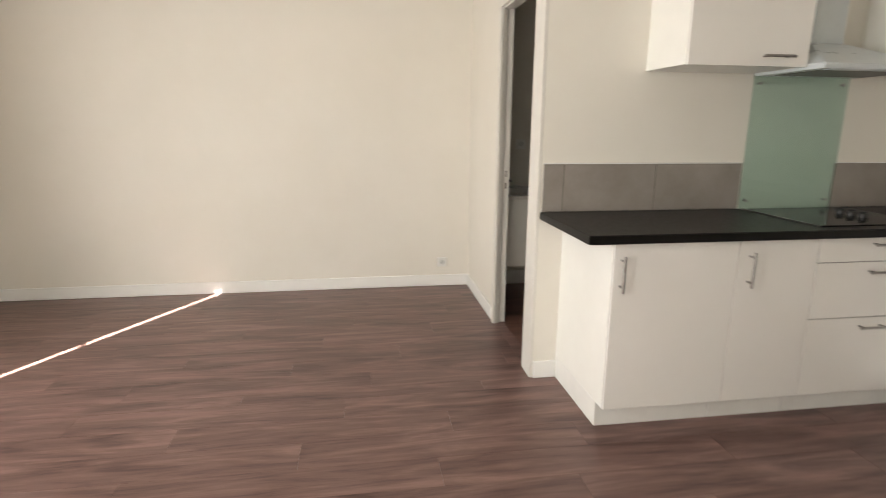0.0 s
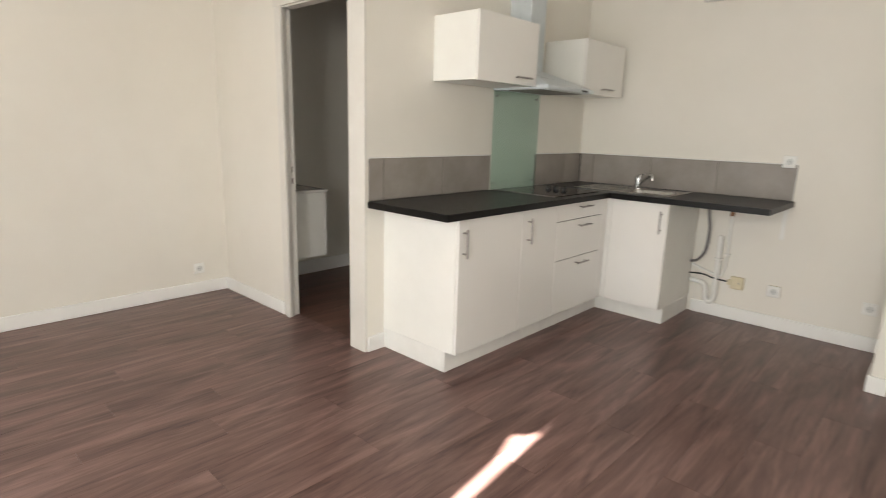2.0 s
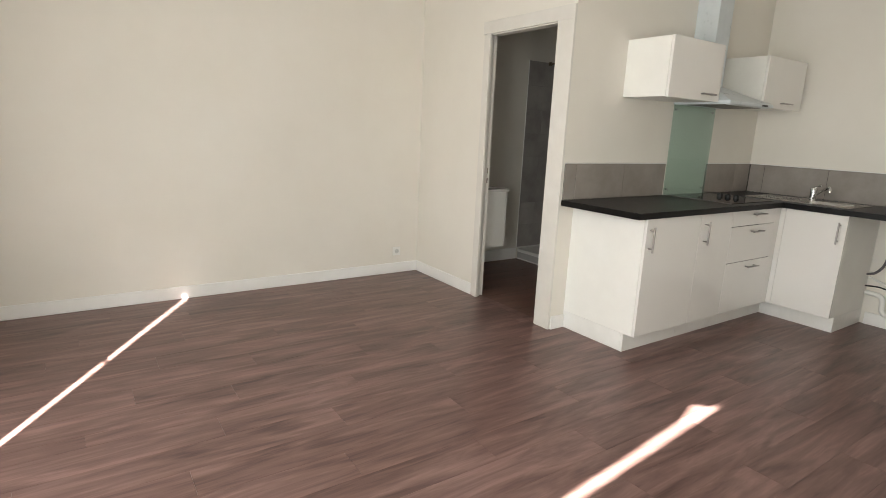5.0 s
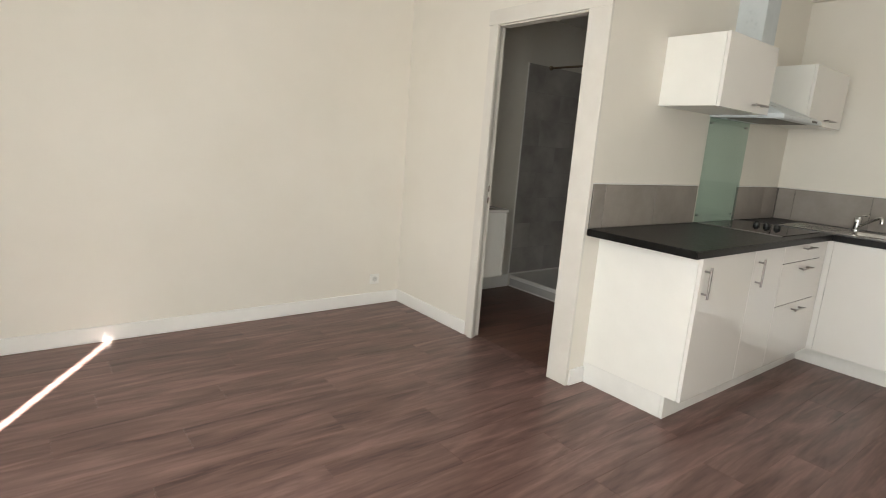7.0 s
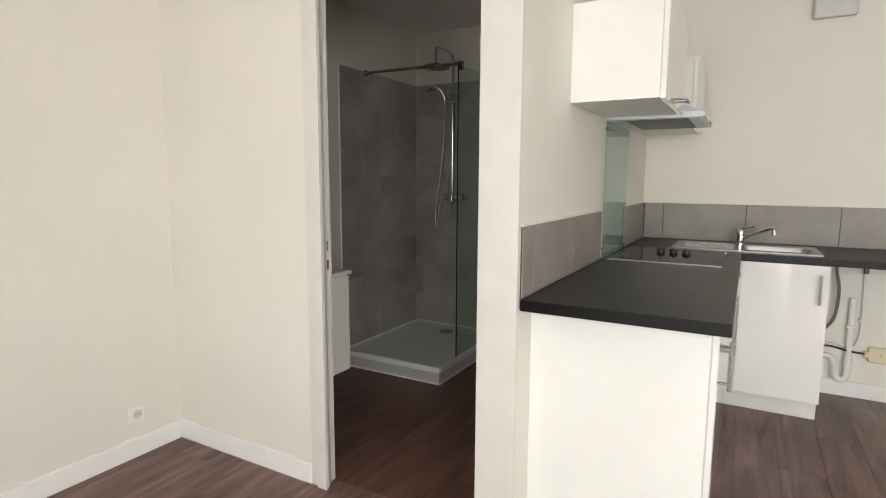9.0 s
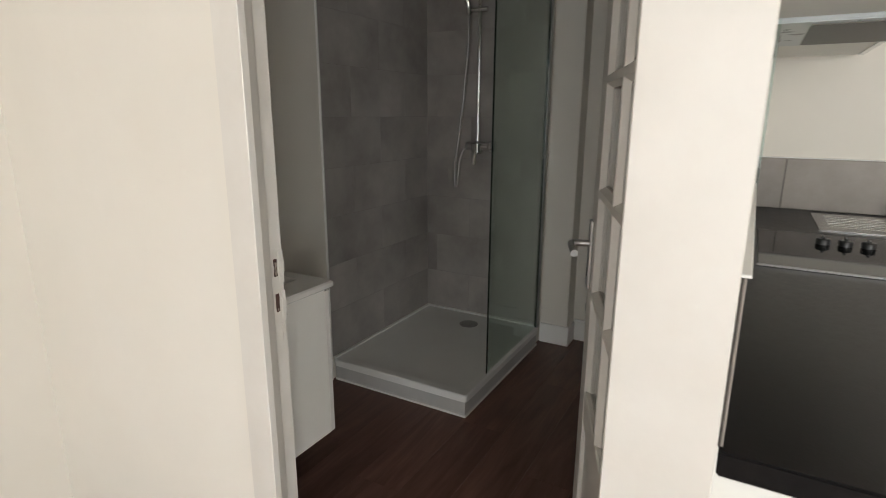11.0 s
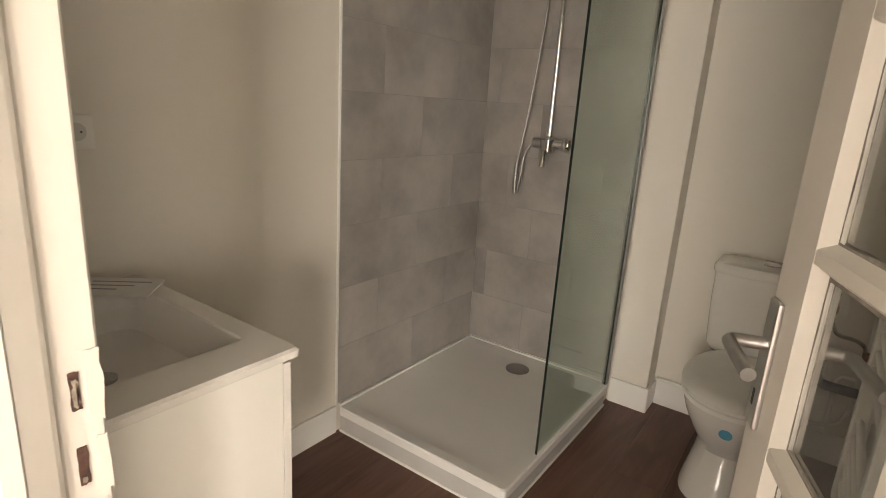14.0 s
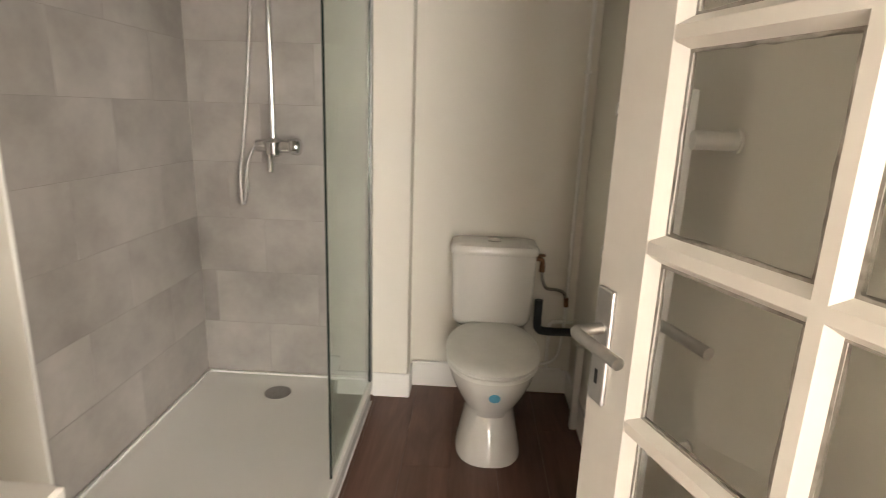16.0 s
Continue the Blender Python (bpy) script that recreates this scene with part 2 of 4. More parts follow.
def solo(name, bm, mat, label="", category="", kind="", group=""):
    return tagged(part(name, bm, mat), label, category, group, kind)


def smooth_faces(bm, limit=35):
    """Rounds the shading of a bmesh and keeps the edges sharper than limit degrees."""
    for f in bm.faces:
        f.smooth = True
    for e in bm.edges:
        e.smooth = len(e.link_faces) == 2 and e.calc_face_angle(0) < radians(limit)
    return bm


def box(x0, x1, y0, y1, z0, z1, bevel=0.0, bm=None, seg=1):
    b = bmesh.new()
    bmesh.ops.create_cube(b, size=1.0)
    for v in b.verts:
        v.co = ((x0 + x1) / 2 + v.co.x * (x1 - x0), (y0 + y1) / 2 + v.co.y * (y1 - y0), (z0 + z1) / 2 + v.co.z * (z1 - z0))
    if bevel:
        bmesh.ops.bevel(b, geom=list(b.edges), offset=bevel, segments=seg, profile=0.5, affect="EDGES")
    return b if bm is None else merge(bm, b)


def merge(bm, other):
    me = bpy.data.meshes.new("tmp")
    other.to_mesh(me)
    other.free()
    bm.from_mesh(me)
    bpy.data.meshes.remove(me)
    return bm


def prism(outline, axis, a, b, bevel=0.0):
    """An outline of (u, v) pairs drawn along an axis from a to b: x takes (y, z), y takes (x, z), z takes (x, y)."""
    def at(u, v, w):
        return {"x": (w, u, v), "y": (u, w, v), "z": (u, v, w)}[axis]
    bm = bmesh.new()
    near, far = [bm.verts.new(at(u, v, a)) for u, v in outline], [bm.verts.new(at(u, v, b)) for u, v in outline]
    bm.faces.new(near)
    bm.faces.new(list(reversed(far)))
    n = len(outline)
    for i in range(n):
        bm.faces.new((near[i], far[i], far[(i + 1) % n], near[(i + 1) % n]))
    if bevel:
        bmesh.ops.bevel(bm, geom=list(bm.edges), offset=bevel, segments=1, affect="EDGES")
    return bm


def curve_points(pts, steps=6):
    """A smooth line through the points (Catmull-Rom)."""
    p = [Vector(q) for q in pts]
    p = [2 * p[0] - p[1]] + p + [2 * p[-1] - p[-2]]
    out = []
    for i in range(1, len(p) - 2):
        for k in range(steps):
            t = k / steps
            out.append(0.5 * (2 * p[i] + (p[i + 1] - p[i - 1]) * t + (2 * p[i - 1] - 5 * p[i] + 4 * p[i + 1] - p[i + 2]) * t * t
                              + (3 * p[i] - p[i - 1] - 3 * p[i + 1] + p[i + 2]) * t ** 3))
    return out + [p[-2]]


def tube(pts, r, seg=12, bend=0, bm=None, ribs=0.0):
    """A round tube along points; bend: steps of smoothing between them; ribs: depth of rings round a hose."""
    line = curve_points(pts, bend) if bend else [Vector(q) for q in pts]
    b = bmesh.new()
    rings, side = [], None
    for i, q in enumerate(line):
        d = (line[min(i + 1, len(line) - 1)] - line[max(i - 1, 0)]).normalized()
        if side is None or abs(side.dot(d)) > 0.95:
            side = d.orthogonal().normalized()
        side = (side - d * side.dot(d)).normalized()
        up = d.cross(side)
        rr = r + (ribs if i % 2 else 0)
        rings.append([b.verts.new(q + rr * (math.cos(2 * math.pi * k / seg) * side + math.sin(2 * math.pi * k / seg) * up)) for k in range(seg)])
    for one, two in zip(rings, rings[1:]):
        for k in range(seg):
            b.faces.new((one[k], one[(k + 1) % seg], two[(k + 1) % seg], two[k]))
    b.faces.new(list(reversed(rings[0])))
    b.faces.new(rings[-1])
    bmesh.ops.recalc_face_normals(b, faces=b.faces)
    smooth_faces(b, 50)
    return b if bm is None else merge(bm, b)


def loft(rings, seg=32, cap=True, limit=45):
    """Rings of (cx, cy, z, rx, ry, power): rounded outlines stacked into one skin; power 2 is an ellipse, more is squarer."""
    b = bmesh.new()
    rows = []
    for cx, cy, z, rx, ry, power in rings:
        row = []
        for k in range(seg):
            a = 2 * math.pi * k / seg
            c, s = math.cos(a), math.sin(a)
            row.append(b.verts.new((cx + rx * math.copysign(abs(c) ** (2 / power), c), cy + ry * math.copysign(abs(s) ** (2 / power), s), z)))
        rows.append(row)
    for one, two in zip(rows, rows[1:]):
        for k in range(seg):
            b.faces.new((one[k], one[(k + 1) % seg], two[(k + 1) % seg], two[k]))
    if cap:
        if cap != "end":
            b.faces.new(list(reversed(rows[0])))
        b.faces.new(rows[-1])
    bmesh.ops.recalc_face_normals(b, faces=b.faces)
    return smooth_faces(b, limit)


def turned(b, m):
    b.transform(m)
    return b


def disc(x, y, z, r, h, axis="z", seg=24, bevel=0.0):
    b = loft([(0, 0, 0, r, r, 2), (0, 0, h, r, r, 2)] if not bevel else [(0, 0, 0, r, r, 2), (0, 0, h - bevel, r, r, 2), (0, 0, h, r - bevel, r - bevel, 2)], seg)
    turn = {"z": Matrix(), "x": Matrix.Rotation(radians(90), 4, "Y"), "y": Matrix.Rotation(radians(90), 4, "X")}[axis]
    return turned(b, Matrix.Translation((x, y, z)) @ turn)


# ---- the shell ----
XW, YS, YN, XE = -3.70, -3.60, 1.80, 2.345      # main room
XB, YB0, YB1, ZB = 2.39, 0.07, 1.775, 2.45       # bathroom east, south, north, ceiling
H = 2.80

def structure(name, bm, mat, label, category):
    return solo(name, bm, mat, label, category, "structure")

structure("floor", box(XW - 0.2, XB + 0.2, YS - 0.2, YN + 0.2, -0.12, -0.004), SUBFLOOR, "dark brown vinyl plank floor running through both rooms", "floor")
structure("ceiling", box(XW - 0.2, XB + 0.2, YS - 0.2, YN + 0.2, H, H + 0.15), CEIL, "plain white painted ceiling of the main room", "ceiling")
structure("wall_north", box(XW - 0.2, 0.07, YN, YN + 0.2, -0.1, H), WALL, "long smooth cream-white painted wall", "wall")
structure("wall_bathroom_north", box(0.07, XB + 0.2, YB1, YN + 0.2, -0.1, H), WALL, "cream-white painted bathroom wall beside the shower tiles", "wall")
structure("wall_east", box(XE, XB + 0.2, YS - 0.2, 0.0, -0.1, H), WALL, "cream-white painted wall behind the sink", "wall")
structure("wall_bathroom_east", box(XB, XB + 0.2, 0.0, YB1, -0.1, H), WALL, "white painted wall behind the toilet", "wall")
structure("wall_kitchen", box(0.0, XB, 0.0, YB0, -0.1, H), WALL, "cream-white painted partition behind the kitchen units", "wall")

# the wall with the bathroom door, in one piece with its opening
OY0, OY1, OZ = 0.115, 0.868, 2.056
b = bmesh.new()
for y0, y1, z0, z1 in ((YB0, OY0, -0.1, H), (OY1, YN, -0.1, H), (OY0, OY1, OZ, H)):
    box(0.0, 0.07, y0, y1, z0, z1, bm=b)
structure("wall_door", b, WALL, "cream-white painted partition with the bathroom doorway", "wall")
structure("wall_stub", box(1.625, XE, -2.313, -2.245, -0.1, H, 0.003), WALL, "thin white painted partition ending free in the room", "wall")
structure("soffit", box(XE - 0.05, XE, -2.245, -0.0, 2.515, H, 0.004), WALL, "shallow painted beam along the top of the wall", "beam")
structure("ceiling_bathroom", box(0.07, XB, YB0, YB1, ZB, ZB + 0.05), CEIL, "plain white bathroom ceiling", "ceiling")
structure("wall_shower_back", box(2.20, XB, 1.02, YB1, -0.1, ZB), WALL, "furred-out wall that carries the shower tiles", "wall")
structure("pipe_casing", box(2.262, XB, 0.846, 1.02, -0.1, ZB, 0.003), WALL, "white boxed-in pipe casing beside the shower", "wall")

# west and south walls, out of view, with assumed curtained windows
b = bmesh.new()
for y0, y1, z0, z1 in ((YS - 0.2, -3.3, -0.1, H), (-2.2, -1.75, -0.1, H), (-3.3, -2.2, -0.1, 0.78), (-3.3, -2.2, 2.12, H), (0.5, YN, -0.1, H), (-1.75, 0.5, 2.60, H), (-1.75, 0.5, -0.1, 0.02)):
    box(XW - 0.2, XW, y0, y1, z0, z1, bm=b)
structure("wall_west", b, WALL, "cream-white painted wall with a tall window", "wall")
b = bmesh.new()
for x0, x1, z0, z1 in ((XW, -2.95, -0.1, H), (-1.2, XE, -0.1, H), (-2.95, -1.2, 2.15, H), (-2.95, -1.2, -0.1, 0.02)):
    box(x0, x1, YS - 0.2, YS, z0, z1, bm=b)
structure("wall_south", b, WALL, "cream-white painted wall with a wide window", "wall")

def window(name, axis, at, lo, hi, z0, z1, label):
    w = thing(name, (at, (lo + hi) / 2, z0) if axis == "x" else ((lo + hi) / 2, at, z0), label, "window", kind="structure")
    def bar(u0, u1, a, c, n):
        part(n, box(at - 0.03, at + 0.03, u0, u1, a, c, 0.004) if axis == "x" else box(u0, u1, at - 0.03, at + 0.03, a, c, 0.004), TRIM, w)
    for u0, u1, a, c in ((lo, lo + 0.06, z0, z1), (hi - 0.06, hi, z0, z1), (lo + 0.06, hi - 0.06, z1 - 0.06, z1), (lo + 0.06, hi - 0.06, z0, z0 + 0.08)):
        bar(u0, u1, a, c, "window_frame")
    g = (box(at - 0.003, at + 0.003, lo + 0.06, hi - 0.06, z0 + 0.08, z1 - 0.06) if axis == "x" else box(lo + 0.06, hi - 0.06, at - 0.003, at + 0.003, z0 + 0.08, z1 - 0.06))
    part("pane", g, PANE, w).visible_shadow = False

window("window_1", "x", XW - 0.13, -1.75, 0.5, 0.02, 2.60, "tall white-framed window behind drawn cream curtains")
window("window_2", "y", YS - 0.13, -2.95, -1.2, 0.02, 2.15, "wide white-framed window behind a drawn cream blind")

# added window, out of view, to go with the fill lamp
window("added_window", "x", XW - 0.13, -3.3, -2.2, 0.78, 2.12, "added white-framed window, out of view, where the fill light stands")
c = thing("blind", (XW - 0.02, -2.75, 2.1), "closed cream blind on the added, unseen window", "blind")
part("blind_cloth", box(XW - 0.024, XW - 0.02, -3.3, -2.2, 0.78, 2.12), CURTAIN, c)
# unseen curtains masking the sun to one stripe; a small bar notches it
c = thing("curtain", (XW - 0.02, -1.05, 2.58), "assumed pair of cream curtains, out of view, slit to cast a sun stripe", "curtain")
part("curtain_cloth", box(XW - 0.024, XW - 0.02, -1.75, -1.158, 0.02, 2.60), CURTAIN, c)
part("curtain_cloth", box(XW - 0.024, XW - 0.02, -1.092, 0.5, 0.02, 2.60), CURTAIN, c)
part("curtain_clip", box(XW - 0.028, XW - 0.018, -1.162, -1.088, 1.545, 1.564), CURTAIN, c)
# unseen blind, its slanting gap cut to cast the sun patch on the floor
c = thing("blind", (-2.08, YS - 0.02, 2.12), "assumed cream blind, out of view, its gap shaped to cast a sun patch", "blind")
part("blind_cloth", prism([(-2.95, 0.02), (-1.2, 0.02), (-1.2, 1.925), (-1.40, 1.921), (-2.95, 1.774)], "y", YS - 0.024, YS - 0.02), CURTAIN, c)
part("blind_box", prism([(-2.95, 1.800), (-1.72, 1.934), (-1.55, 1.990), (-1.44, 1.943), (-1.385, 1.926), (-1.2, 1.928), (-1.2, 2.15), (-2.95, 2.15)], "y", YS - 0.024, YS - 0.02), CURTAIN, c)

# ---- skirting boards ----
def skirting(x0, x1, y0, y1, high=0.095):
    solo("baseboard", box(x0, x1, y0, y1, 0.0, high, 0.003), TRIM, "white painted skirting board along the wall", "baseboard", "structure")

skirting(XW + 0.014, 0.0 - 0.014, YN - 0.014, YN)
skirting(-0.014, 0.0, 0.916, YN)
skirting(0.002, 0.126, -0.014, 0.0)
skirting(XE - 0.014, XE, -2.245, -1.06)
skirting(XE - 0.014, XE, YS, -2.313)
skirting(XW, XW + 0.014, 0.5, YN)
skirting(XW, XW + 0.014, YS, -1.75)
skirting(XW + 0.014, -2.95, YS, YS + 0.014)
skirting(-1.2, XE - 0.014, YS, YS + 0.014)
skirting(1.611, 1.625, -2.327, -2.231)
skirting(1.625, XE - 0.014, -2.245, -2.231)
skirting(1.625, XE - 0.014, -2.327, -2.313)
skirting(0.07, 1.235, YB1 - 0.012, YB1, 0.12)
skirting(2.25, 2.262, 0.834, 1.01, 0.12)
skirting(2.262, XB - 0.012, 0.834, 0.846, 0.12)
skirting(XB - 0.012, XB, YB0 + 0.012, 0.834, 0.12)
skirting(0.86, XB, YB0, YB0 + 0.012, 0.12)

# ---- bathroom doorway and door ----
fr = thing("door_frame", (0.03, 0.48, 0.0), "white gloss-painted wooden door frame with chipped lock cut-outs", "door frame", kind="structure")
for y0, y1 in ((0.831, 0.880), (-0.0015, 0.142)):
    part("casing", box(-0.018, 0.0, y0, y1, 0.0, 2.0412, 0.0015), OLDPAINT, fr)
part("casing", box(-0.008, 0.0, 0.8802, 0.915, 0.0, 2.0412, 0.0015), OLDPAINT, fr)
part("casing", box(-0.018, 0.0, -0.0015, 0.915, 2.0415, 2.13, 0.0015), OLDPAINT, fr)
part("jamb", prism([(0.0006, 0.8335), (0.026, 0.8440), (0.031, 0.8475), (0.032, 0.8520), (0.032, 0.8675), (0.0006, 0.8675)], "z", 0.0, 2.0555), OLDPAINT, fr)
part("jamb", box(0.0005, 0.032, 0.1155, 0.147, 0.0, 2.0555, 0.004), OLDPAINT, fr)
part("jamb", box(0.0335, 0.0745, 0.857, 0.8675, 0.0, 2.04, 0.003), OLDPAINT, fr, "thickly painted rebate with chipped edge")
part("jamb", box(0.033, 0.072, 0.1155, 0.124, 0.0, 2.04, 0.003), OLDPAINT, fr)
part("head_jamb", box(0.0005, 0.072, 0.148, 0.8325, 2.033, 2.0555, 0.003), OLDPAINT, fr)
def ragged(x0, x1, z0, z1, y0, y1, wild, rng):
    """A thin plate with an uneven broken outline, on the face of the jamb."""
    line = []
    for (xa, za), (xb, zb) in zip(((x0, z0), (x1, z0), (x1, z1), (x0, z1)), ((x1, z0), (x1, z1), (x0, z1), (x0, z0))):
        for k in range(5):
            line.append((xa + (xb - xa) * k / 5 + rng.uniform(-wild, wild), za + (zb - za) * k / 5 + rng.uniform(-wild, wild)))
    return prism(line, "y", y0, y1)
chips = random.Random(12)
for z0, z1 in ((1.009, 1.047), (0.930, 0.970)):
    part("lock_cutout", ragged(0.047, 0.0555, z0, z1, 0.8553, 0.8585, 0.0009, chips), RUST, fr, "rough dark cut-out in the paint")
part("bare_wood", ragged(0.0482, 0.0530, 1.012, 1.040, 0.8546, 0.8552, 0.0016, chips), BAREWOOD, fr, "splintered bare wood in the lock cut-out")
part("bare_wood", ragged(0.0482, 0.052, 0.932, 0.938, 0.8546, 0.8552, 0.001, chips), BAREWOOD, fr)
for x0, x1, z0, z1 in ((0.061, 0.0742, 0.992, 1.066), (0.063, 0.0740, 0.915, 0.975), (0.0605, 0.0690, 0.860, 0.905)):
    part("paint_flake", ragged(x0, x1, z0, z1, 0.8556, 0.8568, 0.0016, chips), OLDPAINT, fr, "thick lifted flake of old paint")

HX, HY, DW, DA = 0.093, 0.128, 0.725, 20.0
door = thing("door_1", (HX, HY, 0.0), "white painted wooden door with small glass panes, standing open", "door", kind="structure")
DM = Matrix.Translation((HX, HY, 0)) @ Matrix.Rotation(radians(DA), 4, "Z")

def leaf(name, bm, mat, parent=door, label=""):
    return part(name, turned(bm, DM), mat, parent, label)

T0, T1 = -0.038, 0.0
S0, S1, SM = 0.107, 0.617, 0.362
BARS = (0.590, 0.870, 1.149, 1.430, 1.711)
leaf("stile", box(0.0, S0, T0, T1, 0.008, 2.01, 0.003), OLDPAINT)
leaf("stile", box(S1, DW, T0, T1, 0.008, 2.01, 0.003), OLDPAINT)
leaf("rail", box(S0, S1, T0 + 0.001, T1 - 0.001, 1.93, 2.01, 0.003), OLDPAINT)
leaf("rail", box(S0, S1, T0 + 0.001, T1 - 0.001, 0.50, 0.590, 0.003), OLDPAINT)
leaf("rail", box(S0, S1, T0 + 0.001, T1 - 0.001, 0.008, 0.20, 0.003), OLDPAINT)
leaf("panel", box(S0, S1, T0 + 0.012, T1 - 0.012, 0.20, 0.50, 0.002), OLDPAINT)
def moulded(u0, u1, z0, z1, upright):
    """A glazing bar: a flat fillet on each face and sloping sides."""
    h = 0.5 * ((u1 - u0) if upright else (z1 - z0))
    prof = [(-h, 0.017), (-0.42 * h, 0.0), (0.42 * h, 0.0), (h, 0.017), (h, 0.021), (0.42 * h, 0.038), (-0.42 * h, 0.038), (-h, 0.021)]
    if upright:
        return prism([((u0 + u1) / 2 + p, -q) for p, q in prof], "z", z0, z1)
    return prism([(-q, (z0 + z1) / 2 + p) for p, q in prof], "x", u0, u1)
leaf("glazing_bar", moulded(SM - 0.021, SM + 0.021, 0.590, 1.93, True), OLDPAINT)
for z in BARS[1:]:
    leaf("glazing_bar", moulded(S0, SM - 0.008, z - 0.021, z + 0.021, False), OLDPAINT)
    leaf("glazing_bar", moulded(SM + 0.008, S1, z - 0.021, z + 0.021, False), OLDPAINT)
for u in (S0, S1):
    s = 1 if u == S0 else -1
    leaf("glazing_bead", prism([(u, -0.003), (u + s * 0.014, -0.016), (u + s * 0.014, -0.022), (u, -0.035)], "z", 0.590, 1.93), OLDPAINT)
tops = (*BARS[1:], 1.93)
for z0, z1 in zip(BARS, tops):
    for u0, u1 in ((S0, SM), (SM, S1)):
        leaf("pane", box(u0 + 0.001, u1 - 0.001, -0.0205, -0.0175, z0 + 0.001, z1 - 0.001), PANE).visible_shadow = False
def putty(u0, u1, z0, z1):
    """An uneven bead of old putty round a pane, on both faces of the glass."""
    b = bmesh.new()
    for q in (-0.0225, -0.0155):
        line = []
        for (ua, za), (ub, zb) in zip(((u0, z0), (u1, z0), (u1, z1), (u0, z1)), ((u1, z0), (u1, z1), (u0, z1), (u0, z0))):
            for k in range(9):
                line.append((ua + (ub - ua) * k / 9, za + (zb - za) * k / 9))
        cu, cz = (u0 + u1) / 2, (z0 + z1) / 2
        outer = [b.verts.new((u, q, z)) for u, z in line]
        inner = []
        for u, z in line:
            w = rng_paint.uniform(0.003, 0.0065)
            inner.append(b.verts.new((u + (w if u < cu else -w), q, z + (w if z < cz else -w))))
        for k in range(len(line)):
            b.faces.new((outer[k], outer[(k + 1) % len(line)], inner[(k + 1) % len(line)], inner[k]))
    return b
rng_paint = random.Random(3)
for z0, z1 in zip(BARS, tops):
    for u0, u1 in ((S0 + 0.0135, SM - 0.0195), (SM + 0.0195, S1 - 0.0135)):
        leaf("putty_bead", putty(u0, u1, z0 + (0.0195 if z0 > 0.6 else 0.0), z1 - (0.0195 if z1 < 1.9 else 0.0)), PUTTY, door, "old uneven grey putty line")
for z in (0.25, 1.05, 1.80):
    leaf("hinge", turned(disc(-0.004, 0.006, z, 0.007, 0.09, seg=12), Matrix()), OLDPAINT)

hd = leaf("door_handle", box(0.670, 0.712, 0.0, 0.009, 0.872, 1.066, 0.004, seg=2), ALU, door, "satin aluminium lever handle on a long plate")
leaf("keyhole", box(0.687, 0.695, 0.009, 0.0098, 0.905, 0.93, 0.0003), BLACK, hd)
leaf("lever", tube([(0.691, 0.006, 1.0), (0.691, 0.048, 1.0), (0.684, 0.056, 1.0), (0.67, 0.058, 1.0), (0.575, 0.056, 0.998)], 0.0095, 14, 4), ALU, hd)
hd2 = leaf("door_handle", box(0.670, 0.712, T0 - 0.009, T0, 0.872, 1.066, 0.004, seg=2), ALU, door, "satin aluminium lever handle on a long plate")
leaf("lever", tube([(0.691, T0 - 0.006, 1.0), (0.691, T0 - 0.048, 1.0), (0.684, T0 - 0.056, 1.0), (0.67, T0 - 0.058, 1.0), (0.575, T0 - 0.056, 0.998)], 0.0095, 14, 4), ALU, hd2)

# ---- kitchen ----
TOP, UND = 0.910, 0.872
FA, FB = -0.593, 1.742     # planes of the fronts of the two runs

def bar_handle(x, y, z, way, length, out, parent):
    """A round bar on two posts; way: the bar's direction, out: from the front towards the room."""
    p, w, o = Vector((x, y, z)), Vector(way), Vector(out)
    b = tube([p + o * 0.032 - w * length / 2, p + o * 0.032 + w * length / 2], 0.006, 12)
    for s in (-0.36, 0.36):
        tube([p + w * s * length, p + w * s * length + o * 0.032], 0.0048, 10, bm=b)
    return part("handle", b, HANDLE, parent, "brushed nickel bar handle")

def base_unit(x0, x1, label, fronts, end_panel=False):
    c = thing("base_cabinet", ((x0 + x1) / 2, -0.3, 0.0), label, "cabinet", "kitchen base cabinets")
    part("body", box(x0 + (0.0015 if not end_panel else 0), x1 - 0.0015, FA + 0.021, -0.0006, 0.121, UND - 0.001, 0.001), MELAMINE, c)
    part("plinth", box(x0 + (0.0015 if not end_panel else 0.0), x1 - 0.0015, -0.515, -0.497, 0.0, 0.12, 0.001), PLINTHM, c)
    if end_panel:
        part("plinth", box(x0, x0 + 0.018, -0.496, -0.0006, 0.0, 0.12, 0.001), PLINTHM, c)
    for kind, u0, u1, z0, z1, h in fronts:
        d = part(kind, box(u0 + 0.0015, u1 - 0.0015, FA, FA + 0.0195, z0, z1, 0.0012, seg=2), LACQUER, c, "glossy white front")
        if h[0] == "v":
            bar_handle(h[1], FA, h[2], (0, 0, 1), 0.155, (0, -1, 0), d)
        else:
            bar_handle(h[1], FA, h[2], (1, 0, 0), 0.150, (0, -1, 0), d)
    return c

base_unit(0.127, 0.690, "glossy white base cabinet with one tall door", [("door", 0.127, 0.690, 0.123, 0.866, ("v", 0.160, 0.742))], True)
base_unit(0.690, 1.075, "narrow glossy white base cabinet with one door", [("door", 0.690, 1.075, 0.123, 0.866, ("v", 0.745, 0.742))])
base_unit(1.075, 1.672, "glossy white base cabinet with three drawers under the hob",
          [("drawer_front", 1.075, 1.672, 0.759, 0.866, ("h", 1.40, 0.838)), ("drawer_front", 1.075, 1.672, 0.497, 0.755, ("h", 1.40, 0.712)), ("drawer_front", 1.075, 1.672, 0.123, 0.493, ("h", 1.40, 0.452))])
